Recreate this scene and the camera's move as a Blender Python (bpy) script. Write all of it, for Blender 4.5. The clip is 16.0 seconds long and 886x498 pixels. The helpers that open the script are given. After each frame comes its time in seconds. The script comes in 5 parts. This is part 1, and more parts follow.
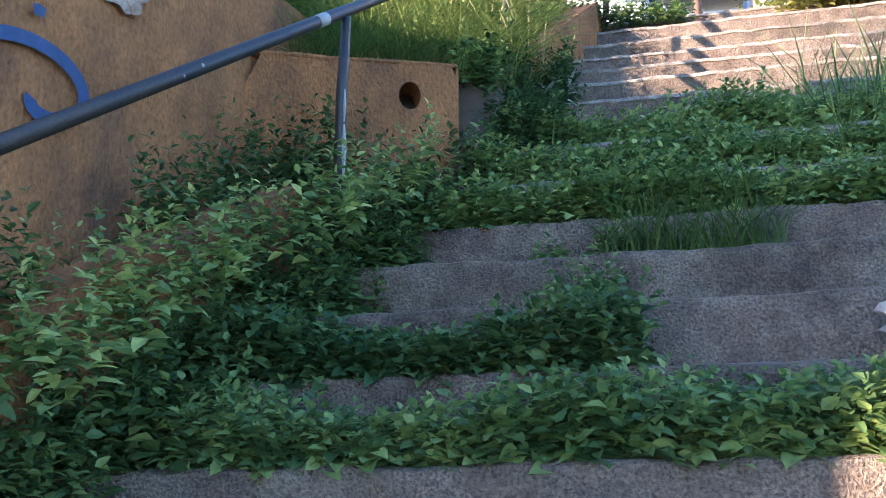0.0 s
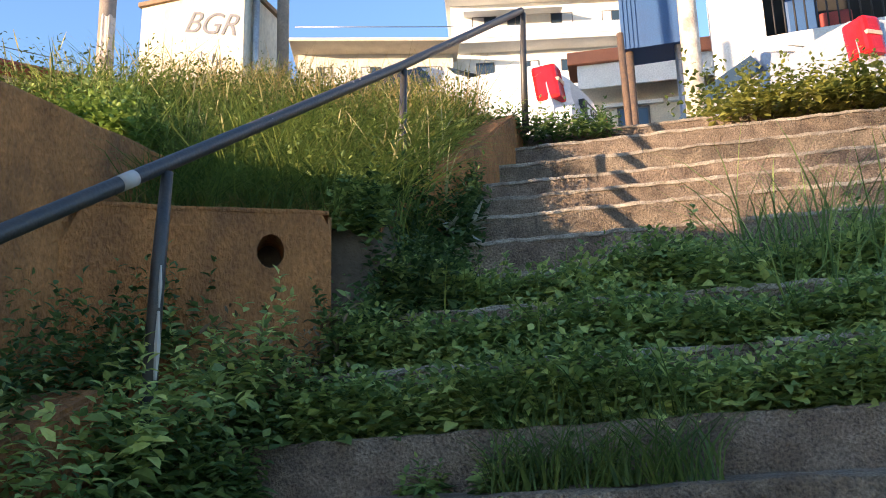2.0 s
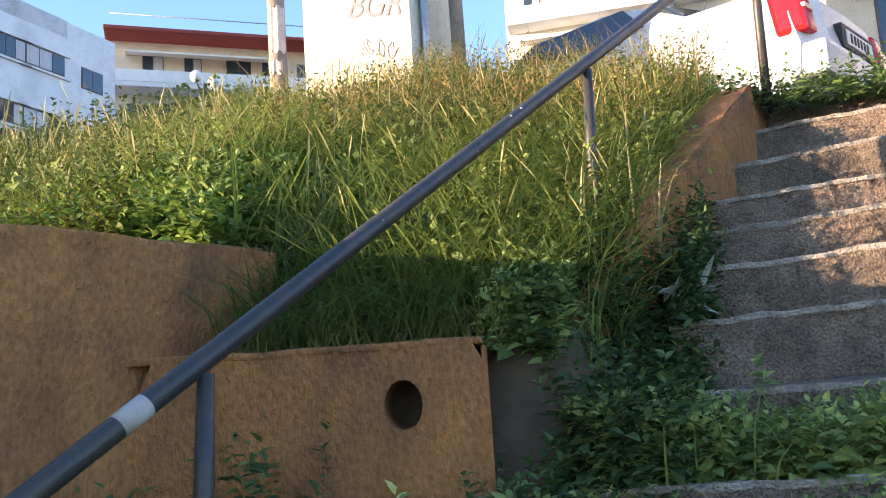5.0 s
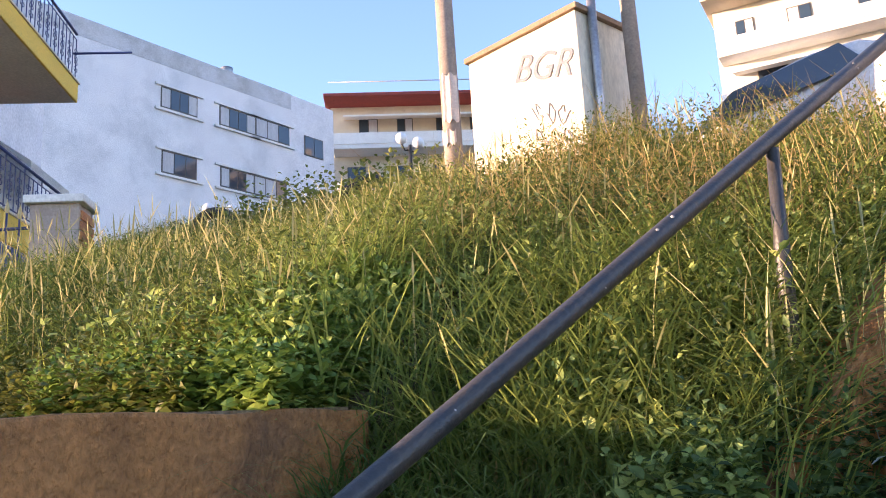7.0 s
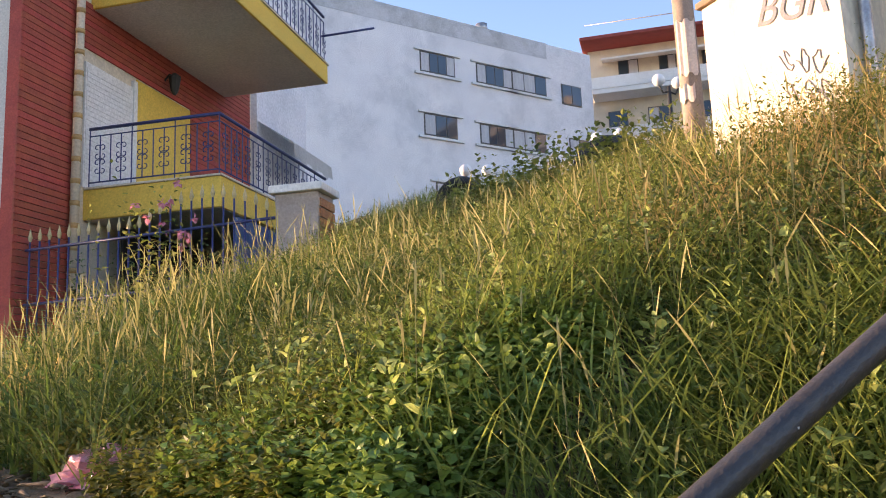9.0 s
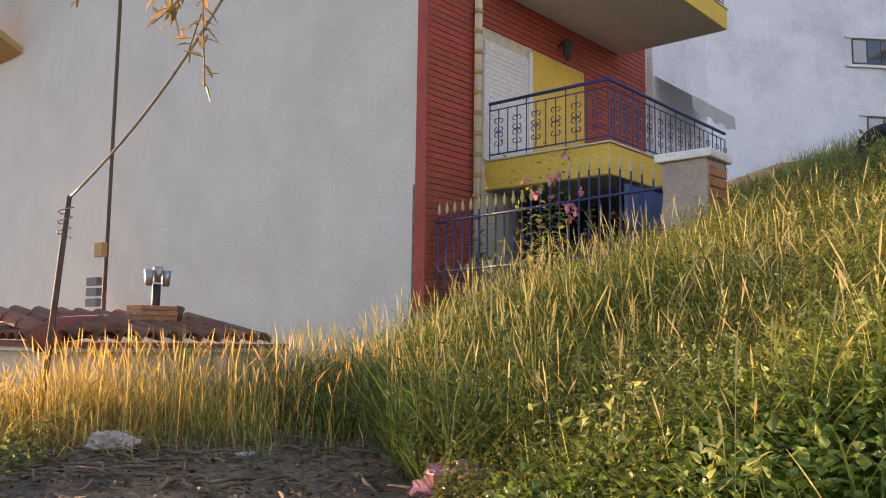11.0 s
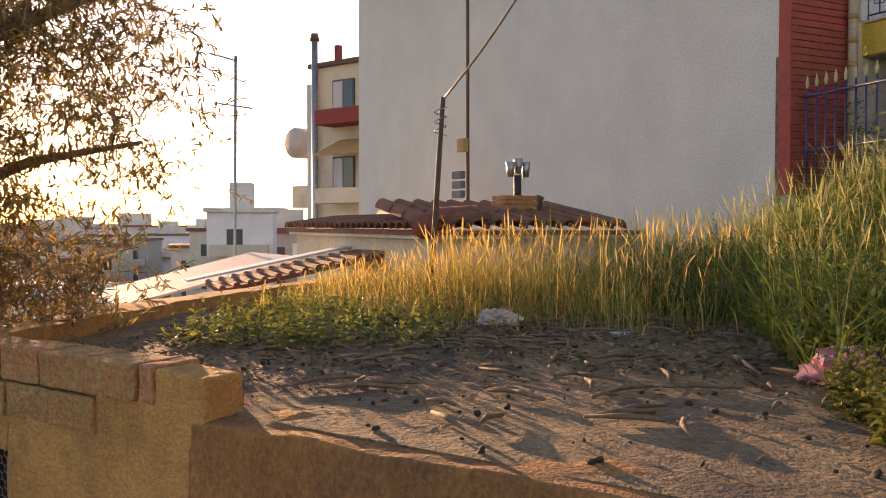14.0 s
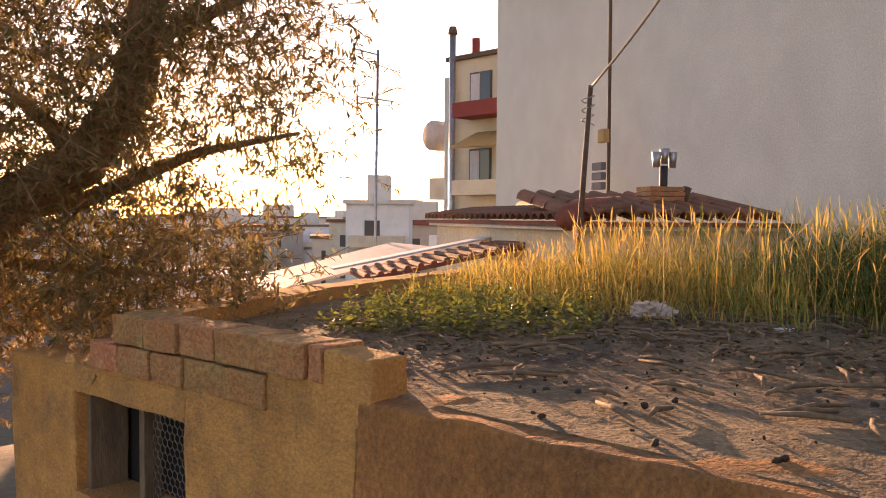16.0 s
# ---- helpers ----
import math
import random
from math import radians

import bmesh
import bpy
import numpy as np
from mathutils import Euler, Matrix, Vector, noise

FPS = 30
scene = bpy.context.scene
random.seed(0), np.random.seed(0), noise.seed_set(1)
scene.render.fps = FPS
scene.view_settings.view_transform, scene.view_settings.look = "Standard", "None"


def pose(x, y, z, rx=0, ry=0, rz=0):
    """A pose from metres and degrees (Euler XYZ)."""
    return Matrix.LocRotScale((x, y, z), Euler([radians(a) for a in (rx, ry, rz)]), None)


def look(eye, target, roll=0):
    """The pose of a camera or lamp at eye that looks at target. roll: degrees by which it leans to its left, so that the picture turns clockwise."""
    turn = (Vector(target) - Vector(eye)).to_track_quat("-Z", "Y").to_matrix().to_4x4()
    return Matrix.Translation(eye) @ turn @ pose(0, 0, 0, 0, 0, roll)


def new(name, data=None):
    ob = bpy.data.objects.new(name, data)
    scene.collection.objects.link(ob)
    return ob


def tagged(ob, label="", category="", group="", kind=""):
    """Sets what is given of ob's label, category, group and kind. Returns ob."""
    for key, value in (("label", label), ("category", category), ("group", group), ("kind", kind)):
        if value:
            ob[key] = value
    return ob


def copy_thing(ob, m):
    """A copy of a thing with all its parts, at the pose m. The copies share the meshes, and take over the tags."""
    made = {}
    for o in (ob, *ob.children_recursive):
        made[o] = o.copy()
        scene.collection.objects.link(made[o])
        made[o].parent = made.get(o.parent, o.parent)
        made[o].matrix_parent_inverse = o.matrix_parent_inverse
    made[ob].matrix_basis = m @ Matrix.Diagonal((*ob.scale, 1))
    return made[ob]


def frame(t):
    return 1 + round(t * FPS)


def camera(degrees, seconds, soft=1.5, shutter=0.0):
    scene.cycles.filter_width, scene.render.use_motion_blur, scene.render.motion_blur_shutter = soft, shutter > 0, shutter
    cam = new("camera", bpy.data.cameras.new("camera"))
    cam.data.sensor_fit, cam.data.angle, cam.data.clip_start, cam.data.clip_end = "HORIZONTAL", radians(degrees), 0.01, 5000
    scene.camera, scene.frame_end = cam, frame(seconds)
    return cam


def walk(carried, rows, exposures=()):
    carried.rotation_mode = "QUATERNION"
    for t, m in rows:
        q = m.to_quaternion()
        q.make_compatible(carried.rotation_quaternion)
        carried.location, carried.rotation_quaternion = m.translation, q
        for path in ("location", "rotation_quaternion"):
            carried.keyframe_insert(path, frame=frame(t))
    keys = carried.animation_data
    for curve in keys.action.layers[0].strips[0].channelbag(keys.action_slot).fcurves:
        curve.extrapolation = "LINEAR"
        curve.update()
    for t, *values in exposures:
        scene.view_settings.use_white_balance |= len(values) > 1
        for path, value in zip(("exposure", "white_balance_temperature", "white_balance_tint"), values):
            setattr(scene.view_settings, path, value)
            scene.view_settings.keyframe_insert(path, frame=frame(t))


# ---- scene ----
cam = camera(55.3, 16.0, 1.0)
# the climb: seconds, eye, target, roll
CLIMB = [
    (0, (0.028, 0.03, 0.05), (0.02, 2.009, 0.336), 0.1),
    (0.5, (0.154, 0.19, 0.229), (0.186, 2.143, 0.658), 0.2),
    (1, (0.189, 0.314, 0.296), (0.226, 2.248, 0.808), 0.2),
    (1.5, (0.206, 0.441, 0.471), (0.278, 2.371, 0.99), -0.0),
    (2, (0.336, 0.605, 0.53), (0.434, 2.549, 0.991), -1.5),
    (2.5, (0.411, 0.755, 0.685), (0.496, 2.712, 1.088), -1.9),
    (3, (0.371, 0.97, 0.724), (0.496, 2.934, 1.082), -1.4),
    (3.5, (0.379, 1.134, 0.893), (0.516, 3.101, 1.227), -2.1),
    (4, (0.434, 1.313, 1.01), (0.355, 3.287, 1.325), -4.0),
    (4.2, (0.431, 1.345, 1.07), (0.256, 3.312, 1.385), -4.35),
]
# the turn at the top: seconds, place, yaw, pitch, roll
PATH = [
    (6.3, 0.601, 1.878, 1.470, 22.26, 8.62, 3.13),
    (6.5, 0.606, 1.935, 1.481, 23.86, 10.34, 3.37),
    (7, 0.578, 2.098, 1.634, 28.45, 12.56, 3.02),
    (7.5, 0.587, 2.233, 1.684, 31.79, 10.84, 2.21),
    (8, 0.643, 2.438, 1.792, 34.60, 9.20, 1.82),
    (8.5, 0.617, 2.557, 1.856, 39.54, 9.18, 1.91),
    (9, 0.578, 2.664, 1.982, 46.88, 9.72, 2.34),
    (9.5, 0.555, 2.732, 2.053, 55.98, 10.08, 1.85),
    (9.7, 0.555, 2.842, 2.093, 58.58, 9.76, 0.80),
    (11.8, 0.670, 2.931, 2.301, 81.83, 4.56, -0.68),
    (12, 0.695, 2.905, 2.297, 83.41, 4.22, -0.96),
    (12.5, 0.717, 2.863, 2.298, 87.01, 2.97, -0.83),
    (13, 0.704, 2.841, 2.285, 90.42, 1.61, -0.82),
    (13.5, 0.700, 2.813, 2.276, 93.99, 0.03, -0.51),
    (14, 0.690, 2.797, 2.266, 97.07, -1.59, -0.04),
    (14.5, 0.681, 2.774, 2.250, 99.55, -2.84, 0.22),
    (15, 0.676, 2.743, 2.241, 101.62, -3.28, 0.22),
    (15.5, 0.678, 2.711, 2.239, 103.57, -2.88, -0.07),
    (16, 0.687, 2.702, 2.246, 106.05, -2.12, -0.45),
]
walk(cam, [(t, look(Vector(e), Vector(g), r)) for t, e, g, r in CLIMB] + [(t, pose(x, y, z, 90 + p, r, w)) for t, x, y, z, w, p, r in PATH],
     [(0, 3.05, 5300, 24), (1, 2.45, 5700, 20), (2, 2.25, 6300, 19), (4, 2.4, 6200, 18), (6.5, 2.85, 6300, 32), (7.5, 2.45, 7000, 33), (9.5, 2.4, 7300, 33), (12, 2.2, 8500, 34), (14, 1.95, 8800, 36), (16, 2.05, 9700, 44)])

# ---- world, sun, exposure ----
SUN_AZ, SUN_EL = 121.5, 4.8
world = bpy.data.worlds.new("world")
scene.world = world
world.use_nodes = True
wn = world.node_tree.nodes
sky = wn.new("ShaderNodeTexSky")
sky.sky_type = "NISHITA"
sky.sun_disc = False
sky.sun_elevation = radians(SUN_EL)
sky.sun_rotation = radians(-SUN_AZ)
sky.air_density, sky.dust_density, sky.ozone_density = 0.8, 0.25, 2.0
world.node_tree.links.new(sky.outputs[0], wn["Background"].inputs[0])
wn["Background"].inputs[1].default_value = 0.15
sun_data = bpy.data.lights.new("sun", "SUN")
sun_data.energy, sun_data.angle, sun_data.color = 2.9, radians(0.6), (1.0, 0.74, 0.45)
sun = new("sun", sun_data)
sd = Vector((-math.sin(radians(SUN_AZ)) * math.cos(radians(SUN_EL)), math.cos(radians(SUN_AZ)) * math.cos(radians(SUN_EL)), math.sin(radians(SUN_EL))))
sun.matrix_world = look(sd * 50, (0, 0, 0))

# ---- materials ----
MATS = {}


def mat(name, c1, c2=None, scale=8.0, rough=0.85, bump=0.3, fine=60.0, metal=0.0, c3=None, big=0.7, island=0.0, trans=0.0, streak=1.0, depth=0.02, speck=(0.75, 1.22)):
    """Two-scale noise colour with fine relief. c3: stains at the large scale. island: tone change from piece to piece."""
    if name in MATS:
        return MATS[name]
    m = bpy.data.materials.new(name)
    m.use_nodes = True
    n, l = m.node_tree.nodes, m.node_tree.links
    b = n["Principled BSDF"]
    b.inputs["Roughness"].default_value = rough
    b.inputs["Metallic"].default_value = metal
    tc = n.new("ShaderNodeTexCoord")
    mp = n.new("ShaderNodeMapping")
    mp.inputs["Scale"].default_value = (1, 1, streak)
    l.new(tc.outputs["Object"], mp.inputs[0])
    def nz(s, d=6.0, r=0.6):
        t = n.new("ShaderNodeTexNoise")
        t.inputs["Scale"].default_value, t.inputs["Detail"].default_value, t.inputs["Roughness"].default_value = s, d, r
        l.new(mp.outputs[0], t.inputs["Vector"])
        return t
    def ramp(src, lo, hi):
        r = n.new("ShaderNodeMapRange")
        r.inputs[1].default_value, r.inputs[2].default_value = lo, hi
        l.new(src, r.inputs[0])
        return r.outputs[0]
    def mix(f, a, bcol):
        x = n.new("ShaderNodeMix")
        x.data_type = "RGBA"
        if isinstance(f, float): x.inputs[0].default_value = f
        else: l.new(f, x.inputs[0])
        for k, v in ((6, a), (7, bcol)):
            if isinstance(v, tuple): x.inputs[k].default_value = (*v, 1)
            else: l.new(v, x.inputs[k])
        return x.outputs[2]
    c2 = c2 or tuple(v * 0.7 for v in c1)
    col = mix(ramp(nz(scale).outputs[0], 0.35, 0.65), c1, c2)
    if c3:
        col = mix(ramp(nz(big, 5.0, 0.7).outputs[0], 0.48, 0.68), col, c3)
    f = nz(fine, 3.0)
    dark = n.new("ShaderNodeHueSaturation")
    l.new(col, dark.inputs["Color"])
    l.new(ramp(f.outputs[0], 0.2, 0.8), dark.inputs["Value"])
    mr = dark.inputs["Value"].links[0].from_node
    mr.inputs[3].default_value, mr.inputs[4].default_value = speck
    col = dark.outputs[0]
    if island:
        for src in ((n.new("ShaderNodeNewGeometry").outputs["Random Per Island"]), (n.new("ShaderNodeObjectInfo").outputs["Random"])):
            h = n.new("ShaderNodeHueSaturation")
            l.new(col, h.inputs["Color"])
            v = ramp(src, 0, 1)
            v.node.inputs[3].default_value, v.node.inputs[4].default_value = 1 - island, 1 + island
            l.new(v, h.inputs["Value"])
            v2 = ramp(src, 0, 1)
            v2.node.inputs[3].default_value, v2.node.inputs[4].default_value = 0.5 + island * 0.07, 0.5 - island * 0.05
            l.new(v2, h.inputs["Hue"])
            col = h.outputs[0]
    l.new(col, b.inputs["Base Color"])
    if bump:
        bp = n.new("ShaderNodeBump")
        bp.inputs["Strength"].default_value, bp.inputs["Distance"].default_value = bump, depth
        l.new(f.outputs[0], bp.inputs["Height"])
        l.new(bp.outputs[0], b.inputs["Normal"])
    if trans:
        t = n.new("ShaderNodeBsdfTranslucent")
        l.new(col, t.inputs[0])
        ms = n.new("ShaderNodeMixShader")
        ms.inputs[0].default_value = trans
        l.new(b.outputs[0], ms.inputs[1]), l.new(t.outputs[0], ms.inputs[2])
        l.new(ms.outputs[0], n["Material Output"].inputs[0])
    MATS[name] = m
    return m


def glass_mat():
    if "window_glass" not in MATS:
        m = bpy.data.materials.new("window_glass")
        m.use_nodes = True
        b = m.node_tree.nodes["Principled BSDF"]
        b.inputs["Base Color"].default_value, b.inputs["Roughness"].default_value = (0.03, 0.05, 0.07, 1), 0.05
        b.inputs["IOR"].default_value = 1.6
        MATS["window_glass"] = m
    return MATS["window_glass"]


EARTH = mat("earth", (0.13, 0.09, 0.055), (0.075, 0.055, 0.035), 5, 0.95, 0.6, 40, c3=(0.10, 0.10, 0.05))
BROWN = mat("brown_plaster", (0.48, 0.205, 0.065), (0.30, 0.13, 0.045), 6, 0.92, 0.9, 70, c3=(0.17, 0.085, 0.042), big=2.2, streak=0.6, speck=(0.6, 1.4), depth=0.02)
OCHRE = mat("ochre_plaster", (0.68, 0.34, 0.105), (0.50, 0.24, 0.075), 5, 0.92, 0.7, 70, c3=(0.30, 0.16, 0.065), big=2.4, speck=(0.68, 1.3), depth=0.02)
STEP = mat("exposed_aggregate", (0.29, 0.225, 0.16), (0.165, 0.12, 0.085), 9, 0.9, 0.9, 120, c3=(0.12, 0.088, 0.062), big=2.6, speck=(0.25, 1.75), depth=0.03, island=0.1)
NOSE = mat("worn_nosing", (0.46, 0.41, 0.34), (0.27, 0.22, 0.17), 14, 0.9, 0.8, 120, c3=(0.2, 0.16, 0.12), big=3.0, speck=(0.5, 1.5))
CONC = mat("weathered_concrete", (0.30, 0.205, 0.11), (0.19, 0.128, 0.07), 4, 0.94, 0.8, 55, c3=(0.075, 0.055, 0.042), big=1.6, speck=(0.4, 1.5))
RAIL = mat("dark_rail_paint", (0.035, 0.038, 0.042), (0.06, 0.05, 0.042), 14, 0.42, 0.15, 90)
CHIP = mat("bare_chipped_metal", (0.5, 0.48, 0.44), (0.36, 0.33, 0.3), 30, 0.6, 0.1)
WALLW = mat("pale_render", (0.66, 0.63, 0.56), (0.60, 0.57, 0.51), 1.5, 0.9, 0.15, 40, c3=(0.56, 0.53, 0.47), big=0.35)
WHITE = mat("white_paint", (0.78, 0.77, 0.74), (0.7, 0.69, 0.66), 1.2, 0.85, 0.1, 30, c3=(0.62, 0.61, 0.58), big=0.4)
BLUEW = mat("bluish_white_render", (0.80, 0.79, 0.80), (0.72, 0.71, 0.73), 0.8, 0.9, 0.1, 20, c3=(0.52, 0.53, 0.55), big=0.25)
REDBR = mat("red_brick_slip", (0.40, 0.085, 0.045), (0.32, 0.065, 0.04), 6, 0.8, 0.3, 50, island=0.12)
YELLOW = mat("yellow_paint", (0.78, 0.52, 0.09), (0.70, 0.46, 0.08), 2, 0.8, 0.1, 40)
CREAM = mat("cream_paint", (0.68, 0.60, 0.46), (0.62, 0.54, 0.41), 2, 0.85, 0.1, 30, c3=(0.54, 0.46, 0.35))
NAVY = mat("blue_paint", (0.02, 0.035, 0.15), (0.03, 0.04, 0.12), 8, 0.4, 0.1)
TILE = mat("terracotta_tile", (0.30, 0.095, 0.05), (0.20, 0.07, 0.045), 6, 0.85, 0.4, 50, c3=(0.13, 0.075, 0.055), big=2.0, island=0.2)
BRICK = mat("hollow_brick", (0.52, 0.20, 0.08), (0.46, 0.23, 0.10), 9, 0.92, 0.8, 60, c3=(0.50, 0.30, 0.125), big=5.0, island=0.14, speck=(0.5, 1.4))
STEEL = mat("galvanised_steel", (0.45, 0.45, 0.44), (0.33, 0.32, 0.31), 10, 0.4, 0.1, metal=0.8)
RUST = mat("rusty_steel", (0.15, 0.09, 0.055), (0.09, 0.06, 0.045), 20, 0.8, 0.3)
CARW = mat("white_car_paint", (0.58, 0.58, 0.60), (0.55, 0.56, 0.58), 2, 0.25, 0.0)
BLACK = mat("black_rubber", (0.02, 0.02, 0.02), (0.03, 0.03, 0.03), 10, 0.6, 0.1)
REDL = mat("red_lens", (0.55, 0.015, 0.015), (0.45, 0.01, 0.01), 10, 0.15, 0.0)
BARK = mat("bark", (0.36, 0.235, 0.135), (0.2, 0.125, 0.075), 12, 0.95, 0.9, 40, streak=0.3)
GRASS = mat("fresh_grass", (0.235, 0.29, 0.065), (0.14, 0.21, 0.045), 2.0, 0.6, 0.0, island=0.4, trans=0.45)
DRY = mat("dry_grass", (0.42, 0.32, 0.12), (0.33, 0.25, 0.09), 2.0, 0.7, 0.0, island=0.3, trans=0.35)
WEED = mat("weed_leaf", (0.25, 0.33, 0.10), (0.145, 0.225, 0.06), 3.0, 0.6, 0.0, island=0.55, trans=0.4)
LIME = mat("light_leaf", (0.245, 0.255, 0.06), (0.17, 0.20, 0.042), 3.0, 0.5, 0.0, island=0.4, trans=0.45)
OLIVE = mat("olive_leaf", (0.25, 0.195, 0.08), (0.16, 0.13, 0.055), 3.0, 0.5, 0.0, island=0.4, trans=0.55)
DEAD = mat("dead_leaf", (0.30, 0.19, 0.105), (0.13, 0.08, 0.045), 6.0, 0.8, 0.0, island=0.5)
PINK = mat("pink_plastic", (0.78, 0.36, 0.42), (0.72, 0.30, 0.36), 8, 0.35, 0.2, trans=0.2)
PAPER = mat("crumpled_paper", (0.62, 0.52, 0.46), (0.55, 0.44, 0.38), 8, 0.8, 0.3)
GREYM = mat("grey_mesh_shade", (0.16, 0.16, 0.17), (0.12, 0.12, 0.13), 3, 0.8, 0.1)
TAN = mat("tan_awning", (0.55, 0.36, 0.15), (0.5, 0.32, 0.13), 3, 0.8, 0.1, trans=0.2)
NAVYS = mat("blue_tank_steel", (0.03, 0.09, 0.22), (0.035, 0.08, 0.19), 2, 0.5, 0.1)


# ---- mesh helpers ----
def part(name, bm, material, parent=None, label="", smooth=False):
    me = bpy.data.meshes.new(name)
    bm.to_mesh(me)
    bm.free()
    if smooth:
        for p in me.polygons:
            p.use_smooth = True
    me.materials.append(material)
    ob = new(name, me)
    if parent:
        ob.parent = parent
    if label:
        ob["label"] = label
    return ob


def raw(name, verts, faces, material, parent=None, smooth=False):
    me = bpy.data.meshes.new(name)
    me.from_pydata(verts.tolist() if hasattr(verts, "tolist") else verts, [], faces.tolist() if hasattr(faces, "tolist") else faces)
    me.materials.append(material)
    if smooth:
        for p in me.polygons:
            p.use_smooth = True
    ob = new(name, me)
    if parent:
        ob.parent = parent
    return ob


def empty(name, m, label="", category="", group="", kind=""):
    ob = new(name)
    ob.matrix_world = m
    return tagged(ob, label, category, group, kind)


def add_box(bm, x0, y0, z0, x1, y1, z1, bevel=0.0, m=None):
    ret = bmesh.ops.create_cube(bm, size=1.0)
    vs = ret["verts"]
    for v in vs:
        v.co = Vector(((x0 + x1) / 2 + v.co.x * (x1 - x0), (y0 + y1) / 2 + v.co.y * (y1 - y0), (z0 + z1) / 2 + v.co.z * (z1 - z0)))
    if bevel:
        es = list({e for v in vs for e in v.link_edges})
        r = bmesh.ops.bevel(bm, geom=es, offset=bevel, segments=2, affect="EDGES", profile=0.6)
        vs = [v for v in r["verts"]] + [v for v in vs if v.is_valid]
        vs = list(set(vs))
    if m:
        bmesh.ops.transform(bm, matrix=m, verts=vs)
    return vs


def box(name, x0, y0, z0, x1, y1, z1, material, parent=None, bevel=0.0, label="", m=None):
    bm = bmesh.new()
    add_box(bm, x0, y0, z0, x1, y1, z1, bevel, m)
    return part(name, bm, material, parent, label)


def add_tube(bm, pts, radii, sides=10, cap=True):
    pts = [Vector(p) for p in pts]
    if not isinstance(radii, (list, tuple)):
        radii = [radii] * len(pts)
    rings = []
    for i, p in enumerate(pts):
        d = (pts[min(i + 1, len(pts) - 1)] - pts[max(i - 1, 0)]).normalized()
        a = d.orthogonal().normalized() if i == 0 else (rings[-1][1] - rings[-1][1].dot(d) * d).normalized()
        b = d.cross(a)
        rings.append(([bm.verts.new(p + radii[i] * (math.cos(k * math.tau / sides) * a + math.sin(k * math.tau / sides) * b)) for k in range(sides)], a))
    for (r0, _), (r1, _) in zip(rings, rings[1:]):
        for k in range(sides):
            bm.faces.new((r0[k], r0[(k + 1) % sides], r1[(k + 1) % sides], r1[k]))
    if cap:
        bm.faces.new(rings[0][0][::-1]), bm.faces.new(rings[-1][0])


def tube(name, pts, radii, material, parent=None, sides=10, label=""):
    bm = bmesh.new()
    add_tube(bm, pts, radii, sides)
    return part(name, bm, material, parent, label, smooth=True)


def prism(name, outline, z0, z1, material, parent=None, bevel=0.0, cuts=0):
    bm = bmesh.new()
    f = bm.faces.new([bm.verts.new((x, y, z0)) for x, y in outline])
    r = bmesh.ops.extrude_face_region(bm, geom=[f])
    for v in r["geom"]:
        if isinstance(v, bmesh.types.BMVert):
            v.co.z = z1
    bmesh.ops.recalc_face_normals(bm, faces=bm.faces)
    if bevel:
        bmesh.ops.bevel(bm, geom=bm.edges[:], offset=bevel, segments=2, affect="EDGES")
    return part(name, bm, material, parent)


def roughen(ob, amount, size, cuts=0):
    """Uneven, worn surface: subdivide and push the points about."""
    bm = bmesh.new()
    bm.from_mesh(ob.data)
    if cuts:
        for _ in range(30):
            long_e = [e for e in bm.edges if e.calc_length() > cuts]
            if not long_e:
                break
            bmesh.ops.subdivide_edges(bm, edges=long_e, cuts=1, use_grid_fill=True)
            if len(bm.verts) > 30000:
                break
    mw = ob.matrix_basis
    for v in bm.verts:
        q = (mw @ v.co) / size
        v.co += Vector((noise.noise(q), noise.noise(q + Vector((17, 3, 5))), noise.noise(q + Vector((5, 29, 11))))) * amount
        q = q * 4.3
        v.co += Vector((noise.noise(q), noise.noise(q + Vector((17, 3, 5))), noise.noise(q + Vector((5, 29, 11))))) * amount * 0.35
    bmesh.ops.triangulate(bm, faces=[f for f in bm.faces if len(f.verts) > 4])
    bm.to_mesh(ob.data)
    bm.free()
    return ob


# ---- plan ----
# the steps run along DX, DY and climb along -DY, DX; they lean a little, rising to the right
DX, DY, LEAN = 0.985, -0.1736, 0.04
K0 = -12
EDGE_Y = np.array([0.26, 0.56, 0.86, 1.16, 1.46, 1.76, 2.06, 2.36, 2.66, 2.93, 3.256, 3.579, 3.95, 4.25, 4.51, 4.766, 4.98, 5.27, 5.573, 5.87])
EDGE_Z = np.array([-1.05, -0.87, -0.69, -0.51, -0.32, -0.141, 0.05, 0.238, 0.414, 0.574, 0.786, 1.012, 1.205, 1.417, 1.603, 1.766, 1.912, 2.11, 2.319, 2.49])
EDGE_N = 0.6 * -DY + EDGE_Y * DX
LEFT = np.array([-2.2, -2.1, -2.0, -1.9, -1.75, -1.5, -1.3, -1.1, -0.95, -0.75, -0.52, -0.42, -0.14, -0.20, -0.15, -0.12, -0.14, -0.04, 0.05, 0.05])
WALL_A, WALL_B = Vector((-2.566, -0.348, 0)), Vector((-0.60, 3.90, 0))
WALL_D = (WALL_B - WALL_A).normalized()
SLAB_Z = 1.72


def smooth(a, b, v):
    v = np.clip((v - a) / (b - a), 0, 1)
    return v * v * (3 - 2 * v)


def stair_z(x, y):
    return 1.205 + (y * DX - x * DY - 3.994) * 0.645 + LEAN * (x - 0.6)


